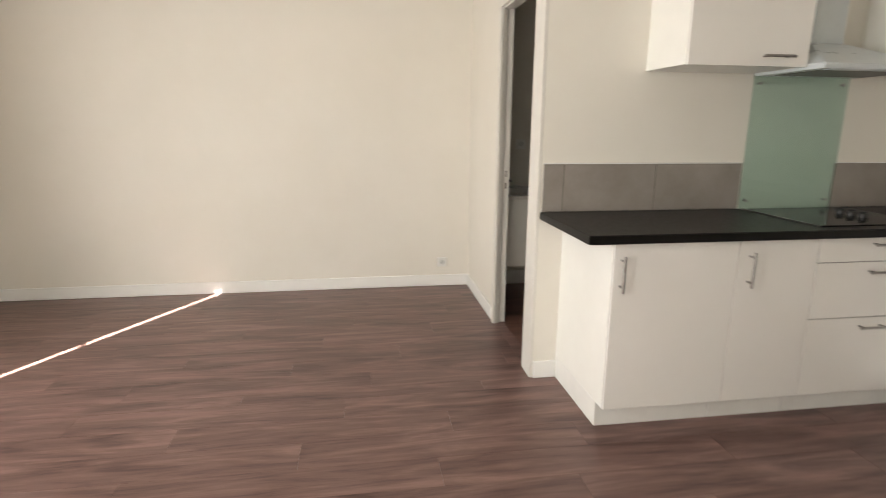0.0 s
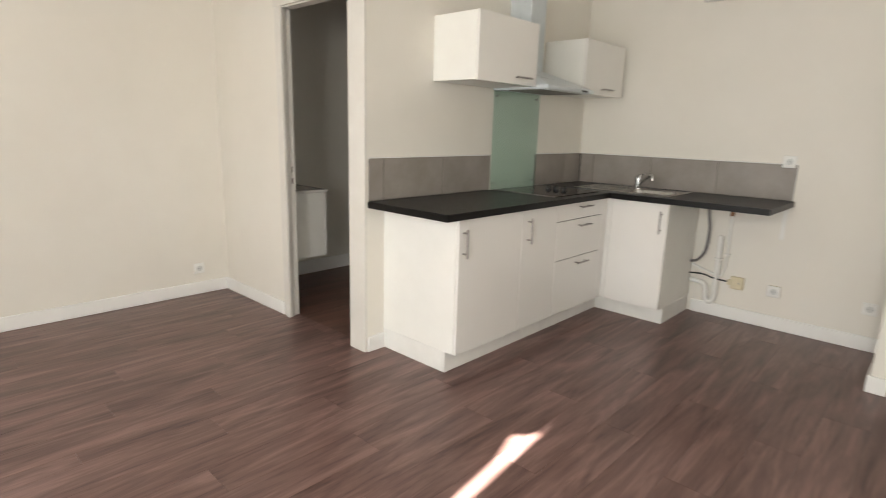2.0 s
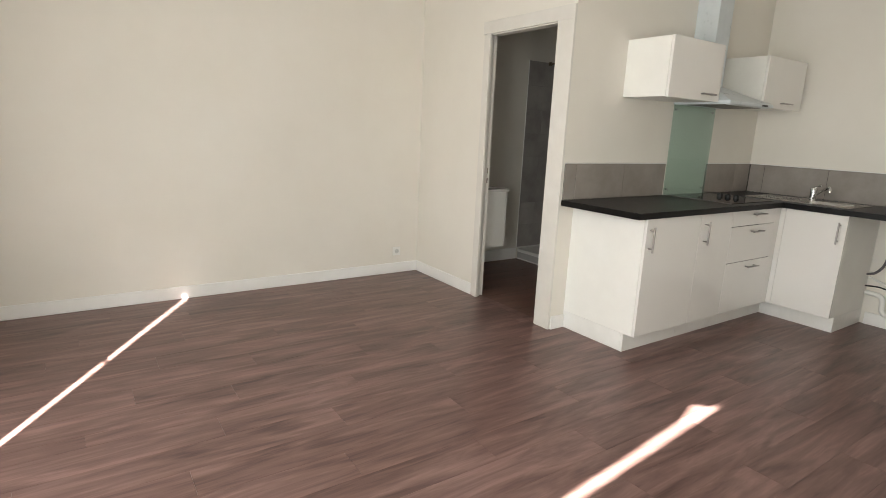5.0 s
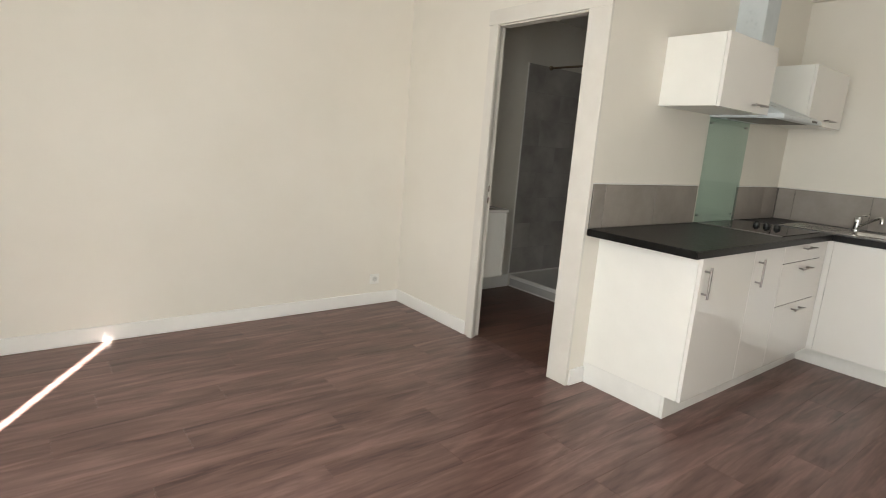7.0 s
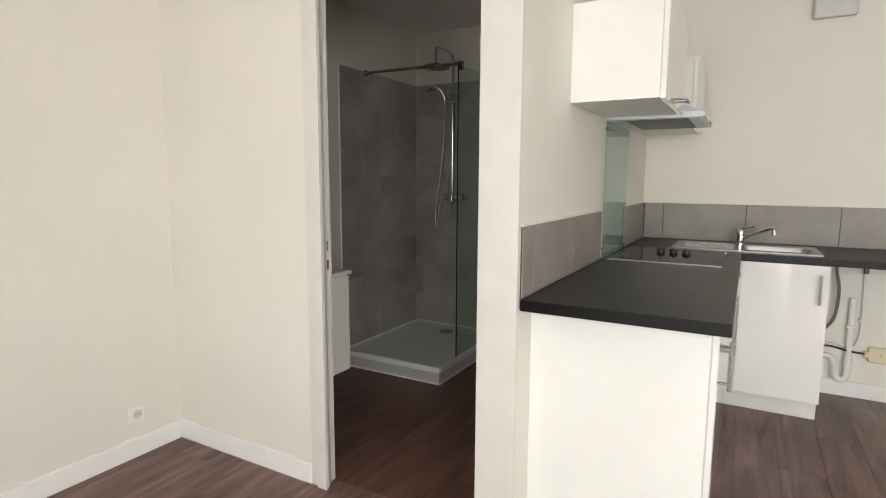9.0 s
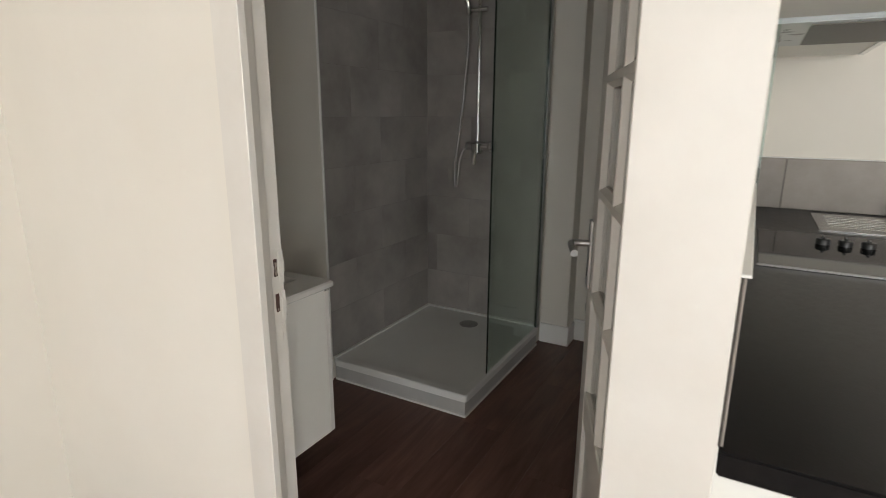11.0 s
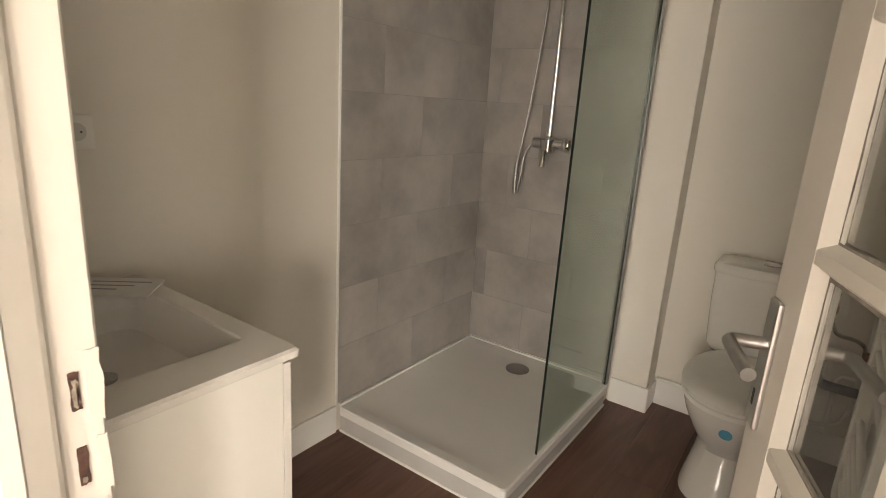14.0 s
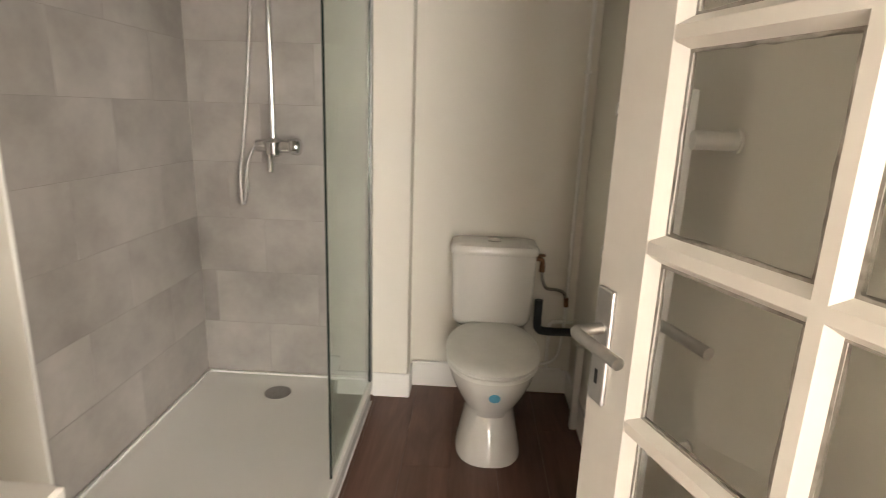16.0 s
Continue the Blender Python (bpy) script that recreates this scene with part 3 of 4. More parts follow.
c = thing("base_cabinet", (2.04, -0.8, 0.0), "glossy white sink cabinet with one door and plain side", "cabinet", "kitchen base cabinets")
part("body", box(FB + 0.021, XE - 0.016, -1.0165, -0.6, 0.121, 0.74, 0.001), MELAMINE, c)
part("side_panel", box(FB + 0.021, XE - 0.016, -1.035, -1.017, 0.121, UND - 0.001, 0.001), MELAMINE, c)
part("plinth", box(1.838, 1.856, -1.035, -0.4985, 0.0, 0.12, 0.001), PLINTHM, c)
part("plinth", box(1.6735, 1.837, -0.515, -0.497, 0.0, 0.12, 0.001), PLINTHM, c)
part("plinth", box(1.857, XE - 0.016, -1.035, -1.018, 0.0, 0.12, 0.001), PLINTHM, c)
part("filler", box(1.674, FB + 0.019, FA + 0.002, FA + 0.019, 0.123, 0.866, 0.001), LACQUER, c)
part("filler", box(FB + 0.001, FB + 0.019, -0.628, FA + 0.001, 0.123, 0.866, 0.001), LACQUER, c)
d = part("door", box(FB, FB + 0.0195, -1.035, -0.630, 0.123, 0.866, 0.0012, seg=2), LACQUER, c, "glossy white front")
bar_handle(FB, -0.995, 0.742, (0, 0, 1), 0.155, (-1, 0, 0), d)

gx, gy = (0.0, 1.706, 1.862, 2.128, XE - 0.002), (-1.640, -0.978, -0.625, -0.612, -0.004)
b = bmesh.new()
grid = {}
for i, x in enumerate(gx):
    for j, y in enumerate(gy):
        grid[i, j] = b.verts.new((x, y, TOP))
for i in range(4):
    for j in range(4):
        if (i == 0 and j < 2) or (i == 2 and j in (1, 2)):
            continue
        b.faces.new((grid[i, j], grid[i + 1, j], grid[i + 1, j + 1], grid[i, j + 1]))
bmesh.ops.delete(b, geom=[v for v in b.verts if not v.link_faces], context="VERTS")
made = bmesh.ops.extrude_face_region(b, geom=list(b.faces))
bmesh.ops.translate(b, verts=[v for v in made["geom"] if isinstance(v, bmesh.types.BMVert)], vec=(0, 0, UND - TOP))
bmesh.ops.recalc_face_normals(b, faces=b.faces)
bmesh.ops.bevel(b, geom=[e for e in b.edges if len(e.link_faces) == 2 and e.calc_face_angle(0) > 1.0], offset=0.003, segments=2, affect="EDGES")
solo("worktop", b, WORKTOP, "matt black laminate L-shaped kitchen worktop", "worktop")
c = thing("shelf_bracket", (XE, -1.595, 0.64), "white metal shelf bracket under the worktop", "bracket")
part("wall_leg", box(XE - 0.004, XE, -1.607, -1.583, 0.64, UND - 0.0005, 0.001), PLASTIC, c)
part("shelf_leg", box(XE - 0.30, XE - 0.004, -1.607, -1.583, UND - 0.0045, UND - 0.0005, 0.001), PLASTIC, c)

# wall tiles above the worktop
ts = thing("splashback", (1.2, 0, TOP), "row of taupe-grey stone tiles above the worktop", "splashback", kind="structure")
part("grout_bed", box(0.0115, 1.0925, -0.0051, -0.0004, TOP + 0.0005, 1.148), DARKGROUT, ts)
part("grout_bed", box(1.6535, XE - 0.005, -0.0051, -0.0004, TOP + 0.0005, 1.148), DARKGROUT, ts)
part("grout_bed", box(XE - 0.0051, XE - 0.0004, -1.6225, -0.0055, TOP + 0.0005, 1.148), DARKGROUT, ts)
for u0, u1 in ((0.008, 0.1165), (0.1165, 0.611), (0.611, 1.096), (1.650, 2.096), (2.096, XE - 0.012)):
    part("tile", box(u0 + 0.0015, u1 - 0.0015, -0.0085, -0.0052, TOP + 0.002, 1.150, 0.0012), SPLASH, ts)
ys = (-0.0125, -0.135, -0.631, -1.127, -1.626)
for u0, u1 in zip(ys, ys[1:]):
    part("tile", box(XE - 0.0085, XE - 0.0052, u1 + 0.0015, u0 - 0.0015, TOP + 0.002, 1.150, 0.0012), SPLASH, ts)

part("top_bead", box(0.006, 1.096, -0.0135, -0.0004, 1.1505, 1.1555, 0.0015), SEAL, ts)
part("top_bead", box(1.650, XE - 0.0135, -0.0135, -0.0004, 1.1505, 1.1555, 0.0015), SEAL, ts)
part("top_bead", box(XE - 0.0135, XE - 0.0004, -1.626, -0.0005, 1.1505, 1.1555, 0.0015), SEAL, ts)

gs = thing("glass_splashback", (1.37, -0.02, TOP), "pale green glass splashback panel screwed to the wall", "splashback")
part("panel", box(1.098, 1.648, -0.017, -0.011, TOP + 0.001, 1.602, 0.001), GREENGLASS, gs).visible_shadow = False
for x in (1.135, 1.612):
    for z in (0.955, 1.555):
        part("screw", disc(x, -0.017, z, 0.009, 0.004, "y", 14, 0.001), HANDLE, gs)
        part("spacer", disc(x, -0.0003, z, 0.006, 0.0105, "y", 10), HANDLE, gs)

def wall_unit(x0, x1, hx, label):
    c = thing("wall_cabinet", ((x0 + x1) / 2, -0.17, 1.60), label, "cabinet", "kitchen wall cabinets")
    part("body", box(x0, x1, -0.331, -0.0005, 1.603, 1.975, 0.001), MELAMINE, c)
    d = part("door", box(x0 + 0.001, x1 - 0.001, -0.352, -0.3325, 1.600, 1.976, 0.0012, seg=2), LACQUER, c, "glossy white flap door")
    bar_handle(hx, -0.352, 1.642, (1, 0, 0), 0.150, (0, -1, 0), d)

wall_unit(0.513, 1.094, 0.93, "white wall cabinet with glossy flap door and bar handle")
wall_unit(1.702, 2.300, 2.02, "white wall cabinet with glossy flap door beside the hood")

hood = thing("cooker_hood", (1.40, -0.24, 1.60), "silver metal chimney cooker hood above the hob", "cooker hood")
b = bmesh.new()
lo, up = [(1.100, -0.440), (1.690, -0.440), (1.690, -0.0005), (1.100, -0.0005)], [(1.245, -0.18), (1.43, -0.18), (1.43, -0.0005), (1.245, -0.0005)]
rows = [[b.verts.new((x, y, z)) for x, y in o] for o, z in ((lo, 1.590), (lo, 1.612), (up, 1.73))]
for one, two in zip(rows, rows[1:]):
    for k in range(4):
        b.faces.new((one[k], one[(k + 1) % 4], two[(k + 1) % 4], two[k]))
b.faces.new(rows[0][::-1])
b.faces.new(rows[-1])
bmesh.ops.bevel(b, geom=list(b.edges), offset=0.004, segments=2, affect="EDGES")
part("canopy", b, SILVER, hood)
ch = part("chimney", box(1.250, 1.425, -0.175, -0.0005, 1.730, 2.795, 0.002), SILVER, hood)
part("vent_slot", box(1.2485, 1.2502, -0.135, -0.045, 2.335, 2.375, 0.0005), FILTER, ch)
part("filter", box(1.15, 1.645, -0.37, -0.09, 1.5865, 1.5905, 0.001), FILTER, hood, "dark metal mesh filter")
part("filter", box(1.15, 1.645, -0.425, -0.38, 1.5865, 1.5905, 0.001), SILVER, hood)
part("switch_panel", box(1.52, 1.60, -0.4418, -0.4395, 1.595, 1.607, 0.0005), BLACK, hood)

hob = thing("hob", (1.39, -0.3, TOP), "black glass electric hob set in the worktop", "hob")
part("glass", box(1.100, 1.690, -0.552, -0.045, TOP + 0.0005, TOP + 0.006, 0.002), HOB, hob)
part("trim", box(1.094, 1.0995, -0.554, -0.043, TOP + 0.0005, TOP + 0.0075, 0.001), STEELHOSE, hob)
for y in (-0.240, -0.304, -0.368):
    k = part("knob", disc(1.50, y, TOP + 0.006, 0.021, 0.020, "z", 20, 0.003), BLACK, hob)
    part("grip", box(1.482, 1.518, y - 0.004, y + 0.004, TOP + 0.0262, TOP + 0.034, 0.001), BLACK, k)

sink = thing("kitchen_sink", (2.02, -0.63, TOP), "stainless steel inset sink with drainer and round-cornered bowl", "sink")
SX0, SX1, SY0, SY1 = 1.805, 2.245, -1.005, -0.255
BX0, BX1, BY0, BY1 = 1.87, 2.12, -0.97, -0.62
b = bmesh.new()
for u0, u1, v0, v1 in ((SX0, BX0, SY0, SY1), (BX1, SX1, SY0, SY1), (BX0, BX1, SY0, BY0), (BX0, BX1, BY1, SY1)):
    box(u0, u1, v0, v1, TOP + 0.0005, TOP + 0.004, bm=b)
part("rim", b, STEEL, sink)
cx, cy, rx, ry = (BX0 + BX1) / 2, (BY0 + BY1) / 2, (BX1 - BX0) / 2, (BY1 - BY0) / 2
part("bowl", loft([(cx, cy, TOP + 0.0048, rx + 0.010, ry + 0.010, 9), (cx, cy, TOP + 0.0045, rx - 0.004, ry - 0.004, 8), (cx, cy, TOP - 0.012, rx - 0.009, ry - 0.009, 7), (cx, cy, TOP - 0.10, rx - 0.018, ry - 0.018, 6), (cx, cy, TOP - 0.135, rx - 0.04, ry - 0.04, 5), (cx, cy, TOP - 0.145, 0.03, 0.03, 2)][::-1], 48, False), STEEL, sink)
part("strainer", disc(cx, cy, TOP - 0.146, 0.034, 0.003, "z", 24), CHROME, sink)
for i in range(7):
    x = SX0 + 0.09 + i * 0.043
    part("drainer_rib", box(x, x + 0.012, BY1 + 0.04, SY1 - 0.04, TOP + 0.004, TOP + 0.0054, 0.0006), STEEL, sink)

tap = thing("kitchen_tap", (2.185, -0.61, TOP), "chrome kitchen mixer tap with a long swivel spout", "tap")
TX, TY = 2.185, -0.61
part("base", loft([(TX, TY, TOP + 0.004, 0.027, 0.027, 2), (TX, TY, TOP + 0.010, 0.027, 0.027, 2), (TX, TY, TOP + 0.014, 0.022, 0.022, 2), (TX, TY, TOP + 0.062, 0.022, 0.022, 2)], 24), CHROME, tap)
part("cap", loft([(TX, TY, TOP + 0.0635, 0.0235, 0.0235, 2), (TX, TY, TOP + 0.088, 0.024, 0.024, 2), (TX, TY, TOP + 0.098, 0.018, 0.018, 2), (TX, TY, TOP + 0.100, 0.006, 0.006, 2)], 24), CHROME, tap)
sp = part("spout", tube([(TX - 0.008, TY - 0.012, TOP + 0.040), (TX - 0.08, TY - 0.088, TOP + 0.085), (TX - 0.130, TY - 0.143, TOP + 0.114), (TX - 0.152, TY - 0.165, TOP + 0.117), (TX - 0.158, TY - 0.172, TOP + 0.094)], 0.0105, 14, 6), CHROME, tap)
part("aerator", tube([(TX - 0.1575, TY - 0.1715, TOP + 0.097), (TX - 0.1585, TY - 0.1725, TOP + 0.082)], 0.0125, 14), STEEL, sp)
part("lever", tube([(TX, TY, TOP + 0.096), (TX - 0.022, TY - 0.024, TOP + 0.110), (TX - 0.066, TY - 0.072, TOP + 0.122)], 0.0062, 12, 5), CHROME, tap)

# pipes and sockets under the worktop
def wall_socket(x, y, z, face, label, size=0.08, mat=PLASTIC):
    """A square surface plate with a flat disc as its well, greyed to paint in recess shade; face: which wall normal it
    looks along.
    """
    s = thing("socket", (x, y, z - size / 2), label, "socket", "wall sockets")
    h = size / 2
    if face == "-x":
        part("plate", box(x - 0.012, x - 0.0003, y - h, y + h, z - h, z + h, 0.004, seg=2), mat, s)
        w = part("well", disc(x - 0.0145, y, z, 0.021, 0.002, "x", 24), GREYPLASTIC, s)
        for dy in (-0.0095, 0.0095):
            part("hole", disc(x - 0.0149, y + dy, z, 0.0026, 0.0006, "x", 10), BLACK, w)
    else:
        part("plate", box(x - h, x + h, y - 0.012, y - 0.0003, z - h, z + h, 0.004, seg=2), mat, s)
        w = part("well", disc(x, y - 0.012, z, 0.021, 0.0025, "y", 24), GREYPLASTIC, s)
        for dx in (-0.0095, 0.0095):
            part("hole", disc(x + dx, y - 0.0144, z, 0.0026, 0.0006, "y", 10), BLACK, w)
    return s

wall_socket(-0.228, YN, 0.205, "-y", "white wall socket just above the skirting")
solo("socket_back_box", box(XE - 0.024, XE - 0.0003, -1.642, -1.568, 0.238, 0.312, 0.004, seg=2), CREAM, "cream surface-mounted socket back box", "socket")
wall_socket(XE - 0.024, -1.605, 0.275, "-x", "white surface-mounted wall socket near the floor")
wall_socket(XE, -2.142, 0.276, "-x", "white wall socket near the free partition")
wall_socket(XE - 0.0005, -1.572, 1.170, "-x", "white socket at the top edge of the tiles")
wall_socket(0.415, YB1, 1.19, "-y", "white wall socket above the washbasin")
s = thing("cable_outlet", (XE, -1.364, 0.235), "yellowed plastic cooker cable outlet box", "socket")
part("plate", box(XE - 0.026, XE - 0.0003, -1.408, -1.320, 0.236, 0.328, 0.006, seg=2), CREAM, s)
part("cable_clamp", box(XE - 0.034, XE - 0.02, -1.325, -1.300, 0.262, 0.302, 0.004), CREAM, s)
part("screw", disc(XE - 0.0275, -1.378, 0.282, 0.005, 0.002, "x", 10), HANDLE, s)
p = thing("waste_pipe", (XE - 0.03, -1.225, 0.1), "white plastic waste pipe with a standing end", "pipe")
part("standpipe", tube([(XE - 0.03, -1.222, 0.615), (XE - 0.03, -1.224, 0.20)], 0.0185, 14), PLASTIC, p)
part("trap", tube([(XE - 0.03, -1.224, 0.21), (XE - 0.03, -1.222, 0.135), (XE - 0.03, -1.195, 0.105), (XE - 0.03, -1.165, 0.135), (XE - 0.03, -1.160, 0.20), (XE - 0.03, -1.135, 0.243), (XE - 0.03, -1.04, 0.252)], 0.0185, 14, 5), PLASTIC, p)
part("collar", tube([(XE - 0.03, -1.224, 0.205), (XE - 0.03, -1.224, 0.245)], 0.023, 14), PLASTIC, p)
part("pipe_clip", box(XE - 0.052, XE - 0.0004, -1.247, -1.199, 0.435, 0.450, 0.003), PLASTIC, p)
p = thing("water_pipe", (XE - 0.02, -1.275, 0.3), "thin white water pipe with a brass stop valve", "pipe")
part("pipe_run", tube([(XE - 0.02, -1.272, 0.77), (XE - 0.02, -1.276, 0.45), (XE - 0.02, -1.268, 0.36), (XE - 0.02, -1.235, 0.315), (XE - 0.02, -1.12, 0.345), (XE - 0.02, -1.04, 0.372)], 0.008, 10, 5), PLASTIC, p)
part("valve", tube([(XE - 0.02, -1.272, 0.765), (XE - 0.02, -1.272, 0.825)], 0.0135, 12), COPPER, p, "tarnished brass valve")
part("pipe_clip", box(XE - 0.034, XE - 0.0004, -1.293, -1.258, 0.475, 0.487, 0.002), PLASTIC, p)
solo("drain_hose", tube([(XE - 0.06, -1.13, UND), (XE - 0.06, -1.125, 0.78), (XE - 0.06, -1.145, 0.66), (XE - 0.06, -1.135, 0.50), (XE - 0.06, -1.09, 0.42), (XE - 0.06, -1.036, 0.395)], 0.0085, 12, 14, ribs=0.0012), GREYHOSE, "grey corrugated drain hose looping under the worktop", "hose")
solo("power_cable", tube([(XE - 0.03, -1.302, 0.285), (XE - 0.04, -1.22, 0.292), (XE - 0.05, -1.13, 0.312), (XE - 0.05, -1.036, 0.305)], 0.0058, 10, 6), BLACK, "black power cable running to the outlet box", "cable")

v = thing("air_vent", (XE, -1.005, 2.235), "square white plastic air vent high on the wall", "vent")
part("cover", box(XE - 0.045, XE - 0.0104, -1.112, -0.898, 2.243, 2.440, 0.014, seg=4), GREYPLASTIC, v)
part("back_plate", box(XE - 0.010, XE - 0.0004, -1.10, -0.91, 2.255, 2.428, 0.003), GREYPLASTIC, v)

# ---- bathroom ----
tray = thing("shower_tray", (1.7, 1.4, 0.0), "low white acrylic shower tray with chrome drain", "shower tray")
TX0, TX1, TY0, TY1, TZ = 1.240, 2.188, 0.995, 1.761, 0.116
tcx, tcy, trx, try_ = (TX0 + TX1) / 2, (TY0 + TY1) / 2, (TX1 - TX0) / 2, (TY1 - TY0) / 2
part("basin", loft([(tcx, tcy, 0.078, trx - 0.006, try_ - 0.006, 60), (tcx, tcy, 0.082, trx, try_, 60), (tcx, tcy, TZ - 0.005, trx, try_, 60), (tcx, tcy, TZ, trx - 0.005, try_ - 0.005, 60),
                    (tcx, tcy, TZ, trx - 0.040, try_ - 0.040, 24), (tcx, tcy, TZ - 0.0015, trx - 0.052, try_ - 0.052, 20), (tcx, tcy, TZ - 0.008, trx - 0.085, try_ - 0.085, 16), (tcx, tcy, TZ - 0.0105, trx - 0.13, try_ - 0.13, 10), (tcx, tcy, TZ - 0.0125, 0.1, 0.1, 2)], 96, True, 14), ACRYLIC, tray)
part("skirt", box(TX0 + 0.012, TX1, TY0 + 0.012, TY1, 0.0, 0.0775, 0.002), SKIRT, tray, "grey panel below the tray rim")
part("floor_bead", box(TX0 + 0.006, TX0 + 0.012, TY0 + 0.006, TY1, 0.0, 0.012, 0.002), SEAL, tray)
part("floor_bead", box(TX0 + 0.0125, TX1, TY0 + 0.006, TY0 + 0.0115, 0.0, 0.012, 0.002), SEAL, tray)
part("drain_cover", loft([(2.045, 1.39, TZ - 0.012, 0.056, 0.056, 2), (2.045, 1.39, TZ - 0.008, 0.056, 0.056, 2), (2.045, 1.39, TZ - 0.004, 0.046, 0.046, 2), (2.045, 1.39, TZ - 0.003, 0.01, 0.01, 2)], 32), STEELHOSE, tray)
part("silicone_joint", box(TX0 + 0.01, 2.1922, TY1 - 0.007, 1.7672, TZ - 0.004, TZ + 0.0095, 0.002), SEAL, tray)
part("silicone_joint", box(TX1 - 0.007, 2.1922, TY0 + 0.03, TY1 - 0.0075, TZ - 0.004, TZ + 0.0095, 0.002), SEAL, tray)

# shower wall tiles
def tile_wall(name, at, axis, lo, hi, z0, rows, joints, high=0.2405):
    t = thing(name, at, "grey concrete-look tiles in half-lapped courses", "tiles", kind="structure")
    z1 = z0 + rows * high
    if axis == "y":
        part("grout_bed", box(lo, hi, YB1 - 0.0061, YB1 - 0.0005, z0, z1 - 0.001), GROUT, t)
    else:
        part("grout_bed", box(2.194, 2.1995, lo, hi, z0, z1 - 0.001), GROUT, t)
    for r in range(rows):
        cuts = [lo] + [j for j in sorted(joints[r % len(joints)]) if lo + 0.03 < j < hi - 0.03] + [hi]
        for u0, u1 in zip(cuts, cuts[1:]):
            za, zb = z0 + r * high + 0.0008, z0 + (r + 1) * high - 0.0008
            if axis == "y":
                part("tile", box(u0 + 0.0007, u1 - 0.0007, YB1 - 0.0075, YB1 - 0.0062, za, zb, 0.0004), TILE, t)
            else:
                part("tile", box(2.1925, 2.1938, u0 + 0.0007, u1 - 0.0007, za, zb, 0.0004), TILE, t)

tile_wall("shower_tiles_north", (1.7, YB1, TZ), "y", 1.243, 2.1932, 0.126, 8, [(1.70, 2.18), (1.46, 1.94)])
tile_wall("shower_tiles_east", (2.19, 1.4, TZ), "x", 1.021, 1.7681, 0.126, 8, [(1.47,), (1.24, 1.70), (1.47,), (1.62, 1.15)])
solo("tile_edge_trim", box(1.234, 1.2425, YB1 - 0.0085, YB1 - 0.0005, 0.121, 2.052, 0.001), TRIM, "white trim strip along the tile edge", "trim", "structure")

screen = thing("shower_screen", (1.84, 1.01, TZ), "clear fixed glass shower screen with chrome wall profile and brace bar", "shower screen")
g = part("glass_panel", box(1.4865, 2.1575, 1.006, 1.014, TZ + 0.001, 2.02), GLASS, screen)
g.visible_shadow = False
part("polished_edge", box(1.4842, 1.4862, 1.006, 1.014, TZ + 0.001, 2.02), GLASSEDGE, screen, "dark polished glass edge")
part("wall_profile", box(2.166, 2.1922, 0.999, 1.0205, TZ + 0.001, 2.03, 0.002), DULLALU, screen)
part("profile_seal", box(2.158, 2.1655, 1.0035, 1.0165, TZ + 0.001, 2.03, 0.001), GLASSEDGE, screen, "dark rubber seal along the profile")
part("floor_seal", box(1.49, 2.157, 1.004, 1.016, TZ + 0.0003, TZ + 0.006, 0.001), SEAL, screen)
part("brace_bar", tube([(1.520, 1.0, 2.033), (1.520, 1.758, 2.040)], 0.0095, 14), BRASS, screen)
part("brace_flange", disc(1.520, 1.7672, 2.040, 0.02, 0.018, "y", 20, 0.003), BRASS, screen)
part("glass_clamp", box(1.505, 1.535, 0.996, 1.024, 1.995, 2.046, 0.003), BRASS, screen)

sh = thing("shower_set", (2.19, 1.43, 1.16), "chrome shower column with mixer, hand shower, hose and rain head", "shower")
MX, MY, MZ = 2.125, 1.392, 1.165
mix = part("mixer", tube([(MX, MY - 0.07, MZ), (MX, MY + 0.07, MZ)], 0.025, 18), CHROME, sh)
part("knob", turned(loft([(0, 0, 0, 0.020, 0.020, 2), (0, 0, 0.006, 0.031, 0.031, 2), (0, 0, 0.032, 0.035, 0.035, 2), (0, 0, 0.043, 0.030, 0.030, 2), (0, 0, 0.049, 0.016, 0.016, 2)], 24), Matrix.Translation((MX, MY - 0.066, MZ)) @ Matrix.Rotation(radians(90), 4, "X")), CHROME, mix)
part("valve_body", loft([(MX - 0.004, MY, MZ - 0.042, 0.020, 0.020, 2), (MX - 0.004, MY, MZ - 0.034, 0.032, 0.032, 2), (MX - 0.004, MY, MZ + 0.016, 0.037, 0.037, 2), (MX, MY, MZ + 0.027, 0.030, 0.030, 2), (MX, MY, MZ + 0.034, 0.016, 0.016, 2), (MX, MY, MZ + 0.048, 0.0145, 0.0145, 2)], 24), CHROME, mix)
part("lever", tube([(MX - 0.012, MY, MZ - 0.02), (MX - 0.036, MY, MZ - 0.045), (MX - 0.048, MY, MZ - 0.10)], 0.0125, 14, 5), CHROME, mix)
for y in (MY - 0.05, MY + 0.05):
    part("wall_union", disc(MX + 0.0, y, MZ, 0.026, 0.0672, "x", 20), CHROME, mix)
part("riser", tube([(MX, MY, MZ + 0.02), (MX, MY, 1.95)], 0.0105, 14), CHROME, sh)
part("riser_arm", tube([(MX, MY, 1.94), (MX, MY, 2.18), (MX - 0.02, MY, 2.235), (MX - 0.07, MY, 2.25), (MX - 0.22, MY, 2.25), (MX - 0.257, MY, 2.235), (MX - 0.262, MY, 2.19), (MX - 0.262, MY, 2.135)], 0.0105, 14, 5), CHROME, sh)
